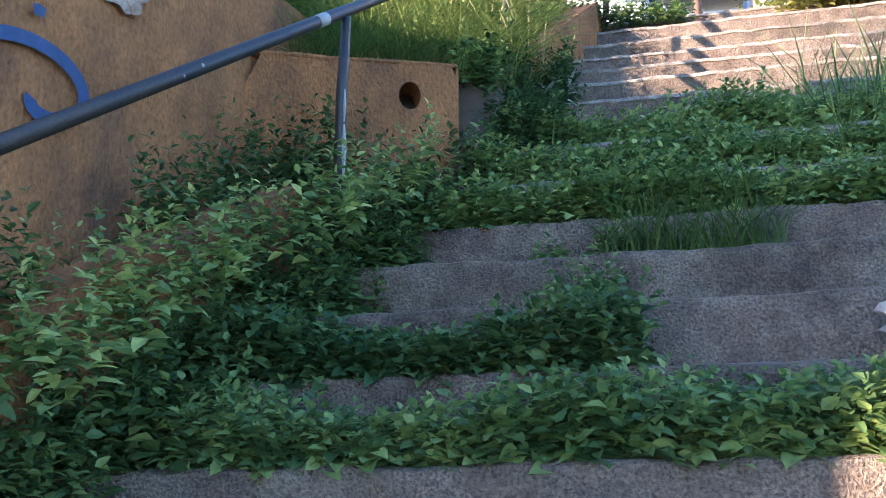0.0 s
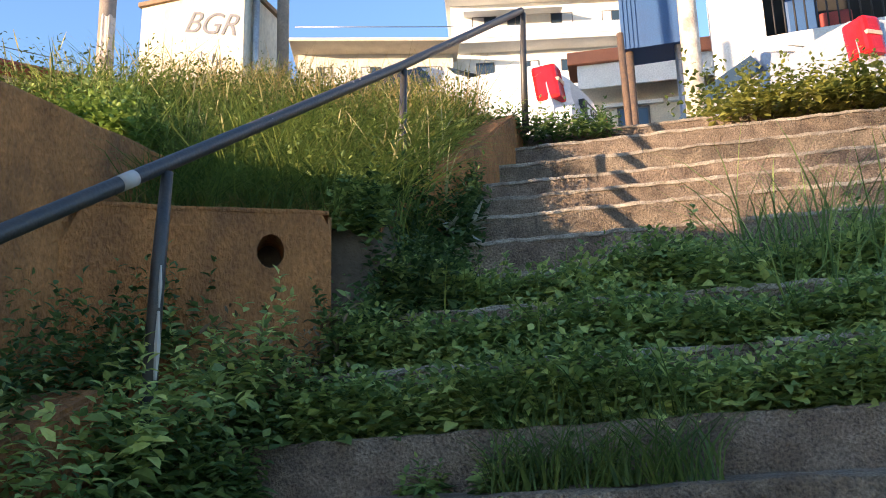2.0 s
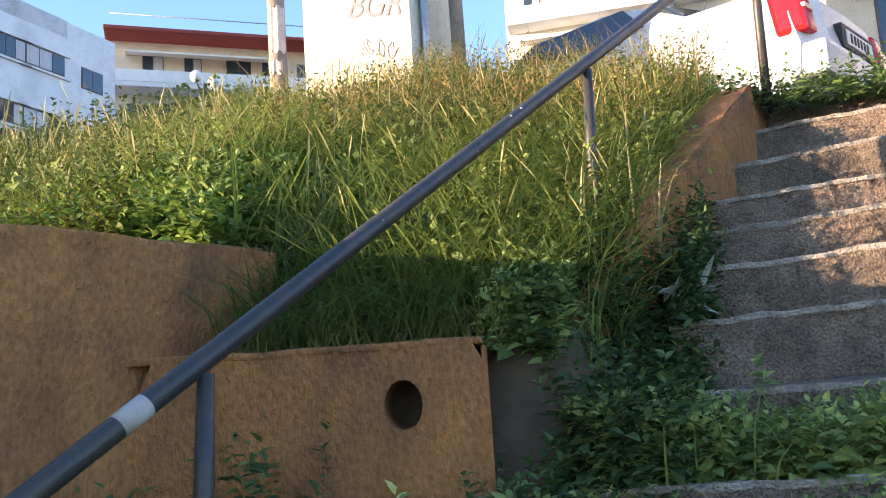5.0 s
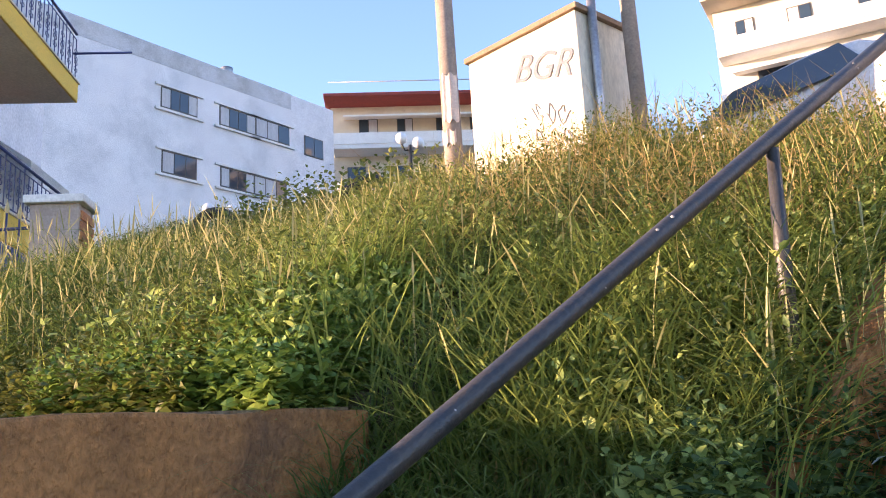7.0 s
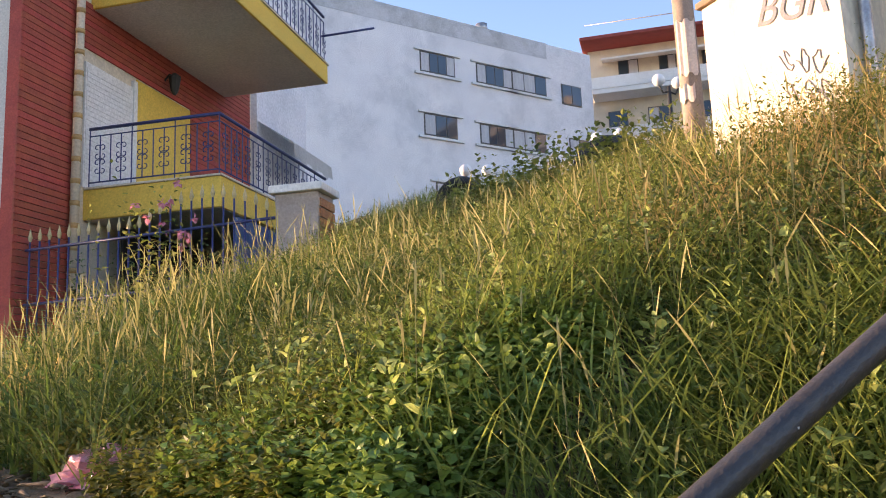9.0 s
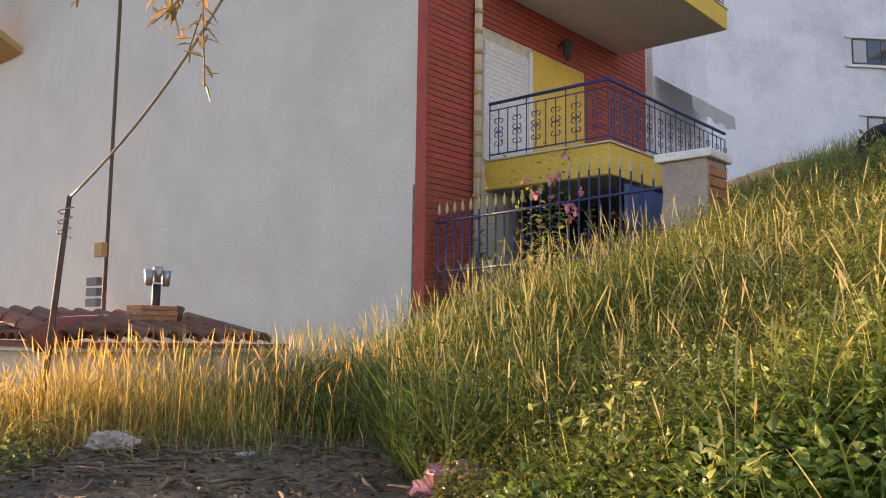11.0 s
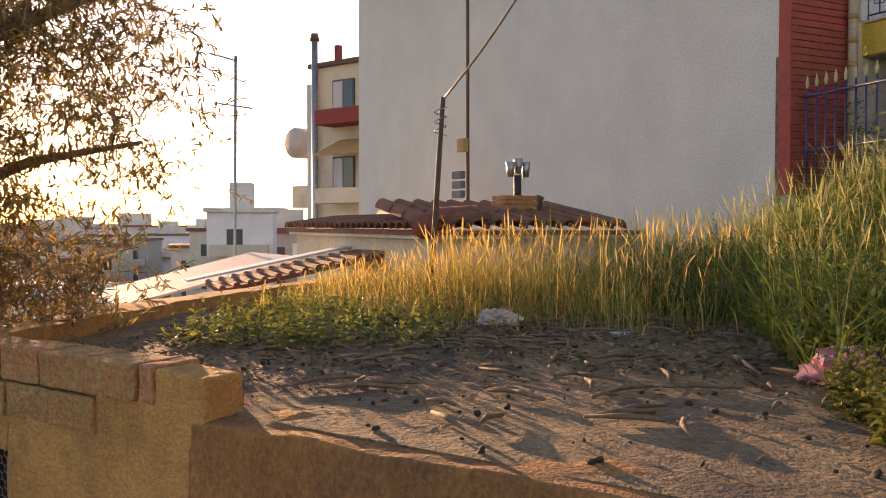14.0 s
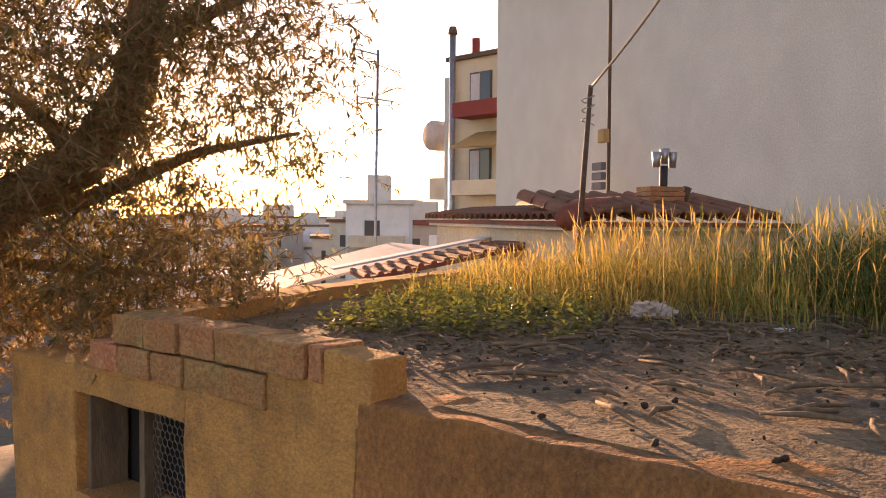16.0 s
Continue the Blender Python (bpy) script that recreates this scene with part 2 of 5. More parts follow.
def land(x, y):
    """Height of the ground: the bank above the slab, the street behind it, the stair's slope, the low quarter to the west."""
    x, y = np.asarray(x, float), np.asarray(y, float)
    w = smooth(-1.0, -0.45, x)
    bank = (1.70 * (1 - w) + 1.36 * w) + (0.40 * (1 - w) + 0.58 * w) * (y - 3.72)
    bank = np.where(y < 3.72, np.minimum(stair_z(x, y) - 0.6, 0.9), bank)
    bank = bank + 0.06 * np.sin(1.7 * x + 0.6 * y) + 0.05 * np.sin(2.9 * y - 1.3 * x)
    street = 2.52 + 0.25 * np.clip(1.2 - x, 0, 14) + 0.03 * np.clip(y - 6, 0, 40) + 0.16 * np.clip(y - 6, 0, 2) * smooth(0.6, 1.6, x)
    z = np.minimum(bank, street)
    side = (x - (0.56 + 0.33 * (y - 4.1)))
    st = np.minimum(stair_z(x, y) - 0.36, 2.5)
    k = smooth(-0.25, 0.0, side) * smooth(3.2, 3.7, y) + (1 - smooth(3.2, 3.7, y)) * smooth(-0.1, 0.1, (x - WALL_A.x) - (y - WALL_A.y) * 0.4625)
    z = z * (1 - k) + st * k
    west = smooth(-5.6, -6.6, x) * smooth(5.2, 4.2, y - 0.12 * (x + 8))
    z = z * (1 - west) + (-1.2) * west
    low = smooth(-9, -40, x) * smooth(14, 4, y)
    z = z * (1 - low) + (-14.0) * low
    far = smooth(-6, -20, y) 
    return z * (1 - far) + (-6.0) * far


def coords(lo, hi, step, reach):
    near = np.arange(lo, hi + step / 2, step)
    g = np.cumsum(step * 1.28 ** np.arange(1, 40))
    g = g[g < reach]
    return np.concatenate((lo - g[::-1], near, hi + g))


gx, gy = coords(-9, 4, 0.16, 2500), coords(-2, 9, 0.16, 2500)
GX, GY = np.meshgrid(gx, gy)
GV = np.stack((GX, GY, land(GX, GY)), -1).reshape(-1, 3)
ni, nj = len(gy), len(gx)
ii = (np.arange(ni - 1)[:, None] * nj + np.arange(nj - 1)[None]).ravel()
ground = raw("ground", GV, np.stack((ii, ii + 1, ii + nj + 1, ii + nj), 1), EARTH, smooth=True)
tagged(ground, "brown earth bank rising to the upper street", "ground", kind="structure")

# ---- stair ----
stair = empty("staircase", Matrix.Identity(4), "wide outdoor stair of exposed aggregate concrete, overgrown with weeds", "stairs", kind="structure")
SMX = Matrix.Rotation(math.atan2(DY, DX), 4, "Z")
for k in range(20):
    n0, z = EDGE_N[k], EDGE_Z[k]
    n1 = EDGE_N[k + 1] if k < 19 else n0 + 0.9
    bm = bmesh.new()
    add_box(bm, LEFT[k], n0, z - 0.55, 3.6, n1 + 0.25, z, 0.02)
    for v in bm.verts:
        v.co.z += LEAN * (v.co.x + 0.1)
    st = part("step", bm, STEP, stair)
    st.matrix_basis = SMX
    roughen(st, 0.010, 0.12, 0.05)
    if k < 10:
        continue
    bm = bmesh.new()
    add_box(bm, LEFT[k], n0 - 0.004, z - 0.016, 3.6, n0 + 0.03, z + 0.003, 0.004)
    for v in bm.verts:
        v.co.z += LEAN * (v.co.x + 0.1)
    ns = part("nosing", bm, NOSE, st, "pale worn nosing")
    roughen(ns, 0.010, 0.12, 0.05)

# ---- low building with the flat concrete roof ----
WN = Vector((-WALL_D.y, WALL_D.x, 0))
WMX = Matrix.Translation(WALL_B) @ Matrix.Rotation(math.atan2(WALL_D.y, WALL_D.x), 4, "Z")
wall_west = empty("wall_west", WMX, "rough brown plastered wall of the low building, stained, cracked and topped with bricks", "wall", kind="structure")


def wall_piece(name, d0, z0, d1, z1, material, cut=0.08, thick=0.25):
    ob = box(name, d0, 0, z0, d1, thick, z1, material, wall_west, 0.012)
    return roughen(ob, 0.014, 0.25, cut)


wall_piece("plaster_panel", -2.32, -2.6, 0.0, SLAB_Z - 0.004, BROWN)
wall_piece("plaster_panel", -3.22, -2.6, -2.32, 1.66, OCHRE)
wall_piece("plaster_panel", -4.68, -2.6, -4.05, 1.61, OCHRE)
wall_piece("plaster_panel", -4.05, -2.6, -3.22, 1.06, OCHRE)
wall_piece("plaster_panel", -4.05, 1.50, -3.22, 1.61, OCHRE)
box("end_wall", -4.68, 0.25, -2.6, -4.43, 2.6, 1.58, OCHRE, wall_west, 0.01)
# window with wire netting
# near-black colour that stands in for the shade inside openings
INSIDE_SHADE = mat("painted_inside_shade", (0.02, 0.018, 0.015), (0.012, 0.011, 0.01), 4, 0.95, 0.1)
WOODF = mat("weathered_wood", (0.24, 0.17, 0.10), (0.16, 0.11, 0.07), 12, 0.85, 0.3, streak=0.3)
win = empty("window_1", WMX, "small unglazed window with wire netting and a wooden jamb", "window", kind="structure")
# sheet across the opening, painted as the dark of the room
box("backing", -4.05, 0.24, 1.06, -3.22, 0.26, 1.5, INSIDE_SHADE, win)
box("window_frame", -4.05, 0.05, 1.06, -4.01, 0.22, 1.5, WOODF, win, 0.004)
box("window_frame", -3.74, 0.12, 1.06, -3.70, 0.20, 1.5, WOODF, win, 0.004)
box("window_frame", -3.27, 0.12, 1.06, -3.22, 0.20, 1.5, WOODF, win, 0.004)
box("window_sill", -4.05, 0.0, 1.05, -3.22, 0.24, 1.075, OCHRE, win, 0.005)
bm = bmesh.new()
for r in range(15):
    for c in range(13):
        x0, z0 = -3.70 + c * 0.036, 1.08 + r * 0.03
        if x0 > -3.28 or z0 > 1.47: continue
        o = 0.018 if r % 2 else 0
        for a, b in (((x0 + o, z0), (x0 + o, z0 + 0.018)), ((x0 + o, z0 + 0.018), (x0 + o + 0.018, z0 + 0.03)), ((x0 + o, z0 + 0.018), (x0 + o - 0.018, z0 + 0.03))):
            add_tube(bm, [(a[0], 0.16, a[1]), (b[0], 0.16, b[1])], 0.0016, 3, False)
part("wire_netting", bm, STEEL, win)
# bricks along the top
rb = random.Random(4)
for row, d0, d1, zb in ((0, -3.88, -2.72, 1.625), (1, -3.70, -2.45, 1.745)):
    d = d0
    while d < d1 - 0.06:
        w = min(0.235 + rb.uniform(-0.02, 0.02), d1 - d)
        bm = bmesh.new()
        add_box(bm, d, -0.012 + rb.uniform(-0.008, 0.008), zb, d + w - 0.012, 0.17, zb + 0.112, 0.008)
        roughen(part("brick", bm, BRICK, wall_west), 0.007, 0.08, 0.05)
        d += w
wall_piece("mortar_bed", -3.9, 1.60, -2.34, 1.635, OCHRE, 0.06, 0.2)
wall_piece("mortar_bed", -2.74, 1.63, -2.30, 1.76, OCHRE, 0.04, 0.2)
wall_piece("broken_end", -2.46, 1.70, -2.26, 1.84, OCHRE, 0.03, 0.15)
slab = prism("roof_slab", [(-0.64, 3.86), (-2.0, 4.05), (-6.9, 4.8), (-6.5, 1.0), (-4.2, 0.55), (-2.55, 0.5), (-1.74, 1.72)], 1.42, SLAB_Z, CONC)
roughen(slab, 0.004, 0.4, 0.13)
tagged(slab, "weathered flat concrete roof slab strewn with dirt", "roof", kind="structure")
back_kerb = prism("roof_kerb", [(-2.55, 0.5), (-4.2, 0.55), (-6.5, 1.0), (-6.4, 0.75), (-4.2, 0.3), (-2.6, 0.25)], -2.4, 1.80, OCHRE)
tagged(roughen(back_kerb, 0.015, 0.3, 0.12), "low ochre plaster kerb at the roof's far edge", "kerb", kind="structure")
# painted swirl on the wall, and a flaked patch of whitewash higher up
PATCH_D, PATCH_Z = -1.21, 1.40
BLUEP = mat("blue_spray_paint", (0.035, 0.07, 0.16), (0.05, 0.09, 0.2), 20, 0.7, 0.1)
bm = bmesh.new()
def ribbon(path, w):
    prev = None
    for i, (a, z) in enumerate(path):
        a2, z2 = path[min(i + 1, len(path) - 1)]
        a1, z1 = path[max(i - 1, 0)]
        t = Vector((a2 - a1, z2 - z1)).normalized()
        q = [bm.verts.new((a - t.y * w / 2, -0.021, z + t.x * w / 2)), bm.verts.new((a + t.y * w / 2, -0.021, z - t.x * w / 2))]
        if prev:
            bm.faces.new((prev[0], prev[1], q[1], q[0]))
        prev = q
ribbon([(-1.475 + (0.29 - 0.049 * s) * math.cos(2.6 - s * 0.98) - 0.04, 0.885 + (0.19 - 0.031 * s) * math.sin(2.6 - s * 0.98)) for s in [j * 0.12 for j in range(45)]], 0.045)
ribbon([(-1.555, 1.145), (-1.535, 1.15), (-1.515, 1.145)], 0.035)
FADED = mat("flaked_whitewash", (0.55, 0.42, 0.31), (0.44, 0.31, 0.21), 18, 0.9, 0.6, 60, c3=(0.4, 0.22, 0.11), big=9.0, speck=(0.5, 1.4))
fb = bmesh.new()
rim = []
for j in range(30):
    a = j / 30 * math.tau
    r = 1 + 0.35 * noise.noise(Vector((math.cos(a) * 2.1, math.sin(a) * 2.1, 3.0))) + 0.2 * noise.noise(Vector((math.cos(a) * 6, math.sin(a) * 6, 1.0)))
    rim.append(fb.verts.new((PATCH_D + 0.13 * r * math.cos(a), -0.0195, PATCH_Z + 0.12 * r * math.sin(a))))
fb.faces.new(rim)
bmesh.ops.triangulate(fb, faces=fb.faces[:])
part("whitewash_patch", fb, FADED, wall_west, "flaked patch of old whitewash")
swirl = part("painted_swirl", bm, BLUEP, wall_west, "faded blue spray-painted spiral")

# ---- handrail ----
rail = empty("handrail", Matrix.Identity(4), "dark painted steel pipe handrail with chipped paint beside the stair", "handrail")
R0, R1, R2, R3 = Vector((-1.225, 1.145, 0.09)), Vector((-0.35, 2.97, 1.352)), Vector((0.35, 4.43, 2.362)), Vector((1.14, 5.6, 3.31))
tube("top_rail", [R0, R1, R2, R3], 0.0225, RAIL, rail, 14)
for p, h in ((R0, 1.0), (R1, 1.05), (R2, 0.9), (R3, 0.85)):
    ps = tube("post", [p + Vector((0.012, 0, -0.02)), p + Vector((0, 0, -0.3)), p + Vector((-0.012, -0.01, -h))], [0.017, 0.021, 0.022], RAIL, rail, 12)
tv = (R1 - R0).normalized()
tube("tape", [R1 - tv * 0.20, R1 - tv * 0.135], 0.0235, CHIP, rail, 14, "strip of pale tape round the rail")
rc = random.Random(9)
for q in range(26):
    f = rc.uniform(-1.2, 2.6)
    c = (R1 + (R2 - R1) * f) if f > 0 else R1 + (R1 - R0) * f * 0.5
    if f > 1: c = R2 + (R3 - R2) * (f - 1) * 0.6
    a = rc.uniform(-0.6, 1.2)
    off = Vector((math.cos(a) * 0.0215, -math.sin(a) * 0.01, abs(math.sin(a)) * 0.0195))
    bm = bmesh.new()
    bmesh.ops.create_icosphere(bm, subdivisions=1, radius=rc.uniform(0.003, 0.007))
    pc = part("paint_chip", bm, CHIP, rail)
    pc.matrix_basis = Matrix.Translation(c + off)
for z0, z1, w in ((-0.42, -0.30, 0.006), (-0.62, -0.43, 0.010), (-0.78, -0.70, 0.007), (-0.95, -0.82, 0.008)):
    bm = bmesh.new()
    add_tube(bm, [R1 + Vector((0.012, -0.016, z0)), R1 + Vector((0.014, -0.018, (z0 + z1) / 2)), R1 + Vector((0.012, -0.016, z1))], [w * 0.5, w, w * 0.4], 6)
    part("paint_chip", bm, CHIP, rail)

# ---- kerbs, block, side wall ----
bd = Vector((0.98, 0.2, 0)).normalized()
BM_ = Matrix.Translation((0.07, 3.61, 0)) @ Matrix.Rotation(math.atan2(bd.y, bd.x), 4, "Z")
blk = empty("drain_block", BM_, "brown rendered concrete block with a round drain hole", "retaining wall", kind="structure")
bm = bmesh.new()
ring, R_ = 28, 0.062
cx, cz = -0.205, 1.235
inner = [bm.verts.new((cx + R_ * 0.78 * math.cos(a * math.tau / ring), 0, cz + R_ * math.sin(a * math.tau / ring))) for a in range(ring)]
deep = [bm.verts.new((v.co.x, 0.24, v.co.z)) for v in inner]
outer = []
for a in range(ring):
    c, s_ = math.cos(a * math.tau / ring), math.sin(a * math.tau / ring)
    t = min((0.205 if c > 0 else 0.70) / max(abs(c), 1e-6), (0.145 if s_ > 0 else 1.0) / max(abs(s_), 1e-6))
    outer.append(bm.verts.new((cx + c * t, 0, cz + s_ * t)))
for a in range(ring):
    b = (a + 1) % ring
    bm.faces.new((outer[a], outer[b], inner[b], inner[a]))
    bm.faces.new((inner[a], inner[b], deep[b], deep[a]))
bm.faces.new(deep)
face = part("front_face", bm, BROWN, blk)
box("core", -0.905, 0.25, 0.2, 0.0, 0.5, 1.376, BROWN, blk, 0.02)
roughen(box("top_edge", -0.905, -0.004, 1.372, 0.004, 0.5, 1.392, BROWN, blk, 0.008), 0.006, 0.12, 0.06)
box("side_face", -0.002, 0, 0.2, 0.012, 0.48, 1.37, BROWN, blk, 0.004)
box("side_face", -0.92, 0, 0.2, -0.905, 0.48, 1.37, BROWN, blk, 0.004)
# sloping cheek wall at the upper flight
cheek = empty("cheek_wall", Matrix.Identity(4), "sloping brown rendered cheek wall beside the upper steps", "wall", kind="structure")
def sloped(name, a, b, w, h, material, parent, tilt=0.0):
    """A bar along a to b (top middle line), w wide and h deep."""
    a, b = Vector(a), Vector(b)
    side = Vector(((b - a).y, -(b - a).x, 0)).normalized() * w / 2
    bm = bmesh.new()
    vs = [bm.verts.new(p) for p in (a - side, a + side, b + side, b - side)] + [bm.verts.new(p - Vector((0, 0, h))) for p in (a - side, a + side, b + side, b - side)]
    for f in ((0, 1, 2, 3), (7, 6, 5, 4), (0, 4, 5, 1), (1, 5, 6, 2), (2, 6, 7, 3), (3, 7, 4, 0)):
        bm.faces.new([vs[i] for i in f])
    bmesh.ops.bevel(bm, geom=bm.edges[:], offset=0.012, segments=2, affect="EDGES")
    return roughen(part(name, bm, material, parent), 0.012, 0.2, 0.09)
sloped("coping", (0.16, 3.9, 1.42), (0.97, 5.58, 2.56), 0.2, 0.9, BROWN, cheek)
sloped("coping", (0.97, 5.58, 2.56), (1.1, 6.0, 2.60), 0.2, 0.9, BROWN, cheek)
kerb = empty("stair_kerb", Matrix.Identity(4), "sloping brown kerb along the foot of the wall under the handrail", "kerb", kind="structure")
sloped("kerb_run", (-1.75, 0.9, -0.45), (-0.62, 3.1, 0.72), 0.30, 0.8, BROWN, kerb)

FRAME = mat("dark_window_frame", (0.06, 0.055, 0.05), (0.08, 0.07, 0.06), 10, 0.5, 0.05)
CURT = mat("pale_curtain", (0.55, 0.55, 0.56), (0.45, 0.45, 0.47), 4, 0.9, 0.1, streak=0.1)


def house_window(parent, x0, z0, x1, z1, panes, y=0.0, sill=True):
    w = box("window", x0, y - 0.03, z0, x1, y + 0.05, z1, FRAME, parent)
    n = len(panes)
    for j, kind in enumerate(panes):
        a, b = x0 + 0.05 + (x1 - x0 - 0.05) * j / n, x0 + (x1 - x0 - 0.05) * (j + 1) / n
        box("pane", a, y - 0.045, z0 + 0.06, b, y - 0.03, z1 - 0.06, CURT if kind == "c" else glass_mat(), w)
    if sill:
        box("sill", x0 - 0.3, y - 0.12, z0 - 0.14, x1 + 0.3, y, z0 - 0.04, WHITE, w)
        box("lintel", x0 - 0.3, y - 0.10, z1 + 0.02, x1 + 0.3, y, z1 + 0.1, WHITE, w)


# ---- house with the balconies ----
HM = Matrix.Translation((-8.78, 5.38, 0)) @ Matrix.Rotation(radians(33), 4, "Z")
hs = empty("apartment_house", HM, "pale rendered house with red brick front, yellow balconies and blue railings", "house")
box("gable_wall", -13.3, 0, -4, -0.02, 5.4, 11, WALLW, hs)
box("front_wall", -0.02, 0.02, 2, 0.02, 5.4, 11, CREAM, hs)
# brick slips, course by course
courses = int((10.5 - 2.6) / 0.075)
for c in range(courses):
    z = 2.6 + c * 0.075
    spans = [(-0.07, 0.92)]
    if z > 6.25 and z < 6.85: spans = [(-0.07, 5.3)]
    elif 4.5 < z <= 6.25: spans = [(-0.07, 0.92), (3.4, 5.3)]
    elif z >= 6.85: spans = [(-0.07, 0.92), (4.0, 5.3)]
    for a, b in spans:
        box("brick_course", 0.021, a, z, 0.045, b, z + 0.065, REDBR, hs)
box("brick_course", -0.16, -0.028, 2.6, 0.04, -0.002, 10.5, REDBR, hs)
box("render_edge", -0.21, -0.012, 2.2, -0.16, -0.001, 4.1, CONC, hs)
tube("downpipe", [(0.12, 0.78, 2.6), (0.12, 0.78, 11)], 0.05, CREAM, hs, 12)
for j in range(30):
    tube("pipe_collar", [(0.12, 0.78, 2.7 + j * 0.26), (0.12, 0.78, 2.76 + j * 0.26)], 0.056, TAN, hs, 12)
box("shutter", 0.022, 1.0, 4.55, 0.05, 1.95, 6.1, WHITE, hs)
for z in [4.6 + j * 0.06 for j in range(24)]:
    box("shutter_slat", 0.05, 1.02, z, 0.058, 1.9, z + 0.05, WHITE, hs)
box("window_frame", 0.022, 1.95, 4.5, 0.07, 2.03, 6.2, WHITE, hs)
box("yellow_panel", 0.022, 2.05, 4.5, 0.035, 3.4, 6.25, YELLOW, hs)
bm = bmesh.new()
add_tube(bm, [(0.02, 2.7, 6.45), (0.12, 2.7, 6.55), (0.2, 2.7, 6.5)], 0.015, 6)
add_tube(bm, [(0.2, 2.7, 6.56), (0.2, 2.7, 6.5), (0.2, 2.7, 6.3), (0.2, 2.7, 6.24)], [0.02, 0.09, 0.055, 0.02], 8)
part("lantern", bm, BLACK, hs)


def scroll(bm, y, z, s, flip, x=0.0, axis=0):
    pts = []
    for j in range(9):
        a = j / 8 * 1.6 * math.pi
        r = 0.042 * (1 - 0.5 * j / 8)
        u, v = y + flip * (0.035 - r * math.cos(a)), z + s * r * math.sin(a)
        pts.append((x, u, v) if axis == 0 else (u, x, v))
    add_tube(bm, pts, 0.006, 4, False)


def balcony(zb, zt, y0, y1, depth, rail_h, thing):
    bal = box("balcony_slab", 0.0, y0, zb, depth, y1, zt, YELLOW, thing, 0.015)
    bal2 = box("balcony_soffit", 0.02, y0 + 0.03, zb - 0.006, depth - 0.03, y1 - 0.03, zb - 0.002, WALLW, bal)
    box("coping", 0, y0 - 0.02, zt, depth + 0.02, y1 + 0.02, zt + 0.025, CREAM, bal, 0.005)
    d = depth - 0.04
    zr = zt + rail_h
    tube("top_rail", [(0.03, y0 + 0.04, zr), (d, y0 + 0.04, zr), (d, y1 - 0.04, zr)], 0.022, NAVY, bal, 8)
    tube("bottom_rail", [(0.03, y0 + 0.04, zt + 0.09), (d, y0 + 0.04, zt + 0.09), (d, y1 - 0.04, zt + 0.09)], 0.010, NAVY, bal, 6)
    tube("mid_rail", [(0.03, y0 + 0.04, zr - 0.09), (d, y0 + 0.04, zr - 0.09), (d, y1 - 0.04, zr - 0.09)], 0.008, NAVY, bal, 6)
    nside = 12
    for j in range(nside + 1):
        x = 0.06 + (d - 0.06) * j / nside
        bm = bmesh.new()
        add_tube(bm, [(x, y0 + 0.04, zt + (0.02 if j % 4 == 0 else 0.09)), (x, y0 + 0.04, zr - (0.0 if j % 4 == 0 else 0.09))], 0.008, 5)
        if j % 2:
            for zz in (zt + 0.28, zt + 0.46):
                for s in (1, -1):
                    for fl in (1, -1):
                        scroll(bm, x, zz + s * 0.05, s, fl, y0 + 0.04, 1)
        part("baluster", bm, NAVY, bal)
    nf = int((y1 - y0) / 0.14)
    for j in range(1, nf + 1):
        y = y0 + 0.04 + (y1 - y0 - 0.08) * j / nf
        bm = bmesh.new()
        add_tube(bm, [(d, y, zt + (0.02 if j % 4 == 0 else 0.09)), (d, y, zr - (0.0 if j % 4 == 0 else 0.09))], 0.008, 5)
        if j % 2:
            for zz in (zt + 0.28, zt + 0.46):
                for s in (1, -1):
                    for fl in (1, -1):
                        scroll(bm, y, zz + s * 0.05, s, fl, d, 0)
        part("baluster", bm, NAVY, bal)


balcony(4.16, 4.52, 1.06, 4.4, 1.8, 0.75, hs)
balcony(6.82, 7.12, 1.1, 4.45, 1.8, 0.8, hs)
tube("flag_arm", [(1.76, 4.3, 7.55), (2.5, 4.7, 7.75)], 0.018, NAVY, hs, 6)
# awning at the back corner, tan
box("awning", -13.4, -1.0, 8.3, -11.6, -0.05, 8.16, TAN, hs, 0, m=Matrix.Translation((-12.6, 0, 8.1)) @ Matrix.Rotation(radians(-28), 4, "X") @ Matrix.Translation((12.6, 0, -8.1)))
box("awning_valance", -13.25, -0.9, 8.5, -11.6, -0.86, 9.8, TAN, hs)
# set-back wing with a drooping white awning behind the balconies
box("wing_wall", -1.6, 5.45, 2.0, 0.1, 7.6, 9.2, BLUEW, hs)
for j in range(7):
    bm = bmesh.new()
    z1 = 5.95 - 0.05 * (j % 2)
    vs = [bm.verts.new(v) for v in ((0.1, 5.5 + j * 0.25, 6.75), (0.1, 5.75 + j * 0.25, 6.75), (0.75, 5.75 + j * 0.25, 6.3), (0.75, 5.5 + j * 0.25, 6.3), (0.78, 5.5 + j * 0.25, z1 + 0.1), (0.78, 5.75 + j * 0.25, z1 + 0.1))]
    bm.faces.new(vs[:4]), bm.faces.new((vs[3], vs[2], vs[5], vs[4]))
    bmesh.ops.solidify(bm, geom=bm.faces[:], thickness=0.012)
    part("awning_strip", bm, WHITE, hs)
# garage side behind the fence: shade below the balcony painted as a near-black sheet
box("carport_wall", 0.3, 1.4, 2.6, 0.34, 5.0, 4.1, INSIDE_SHADE, hs)
box("blue_gate", 1.9, 1.2, 3.0, 1.95, 4.2, 4.05, NAVYS, hs)

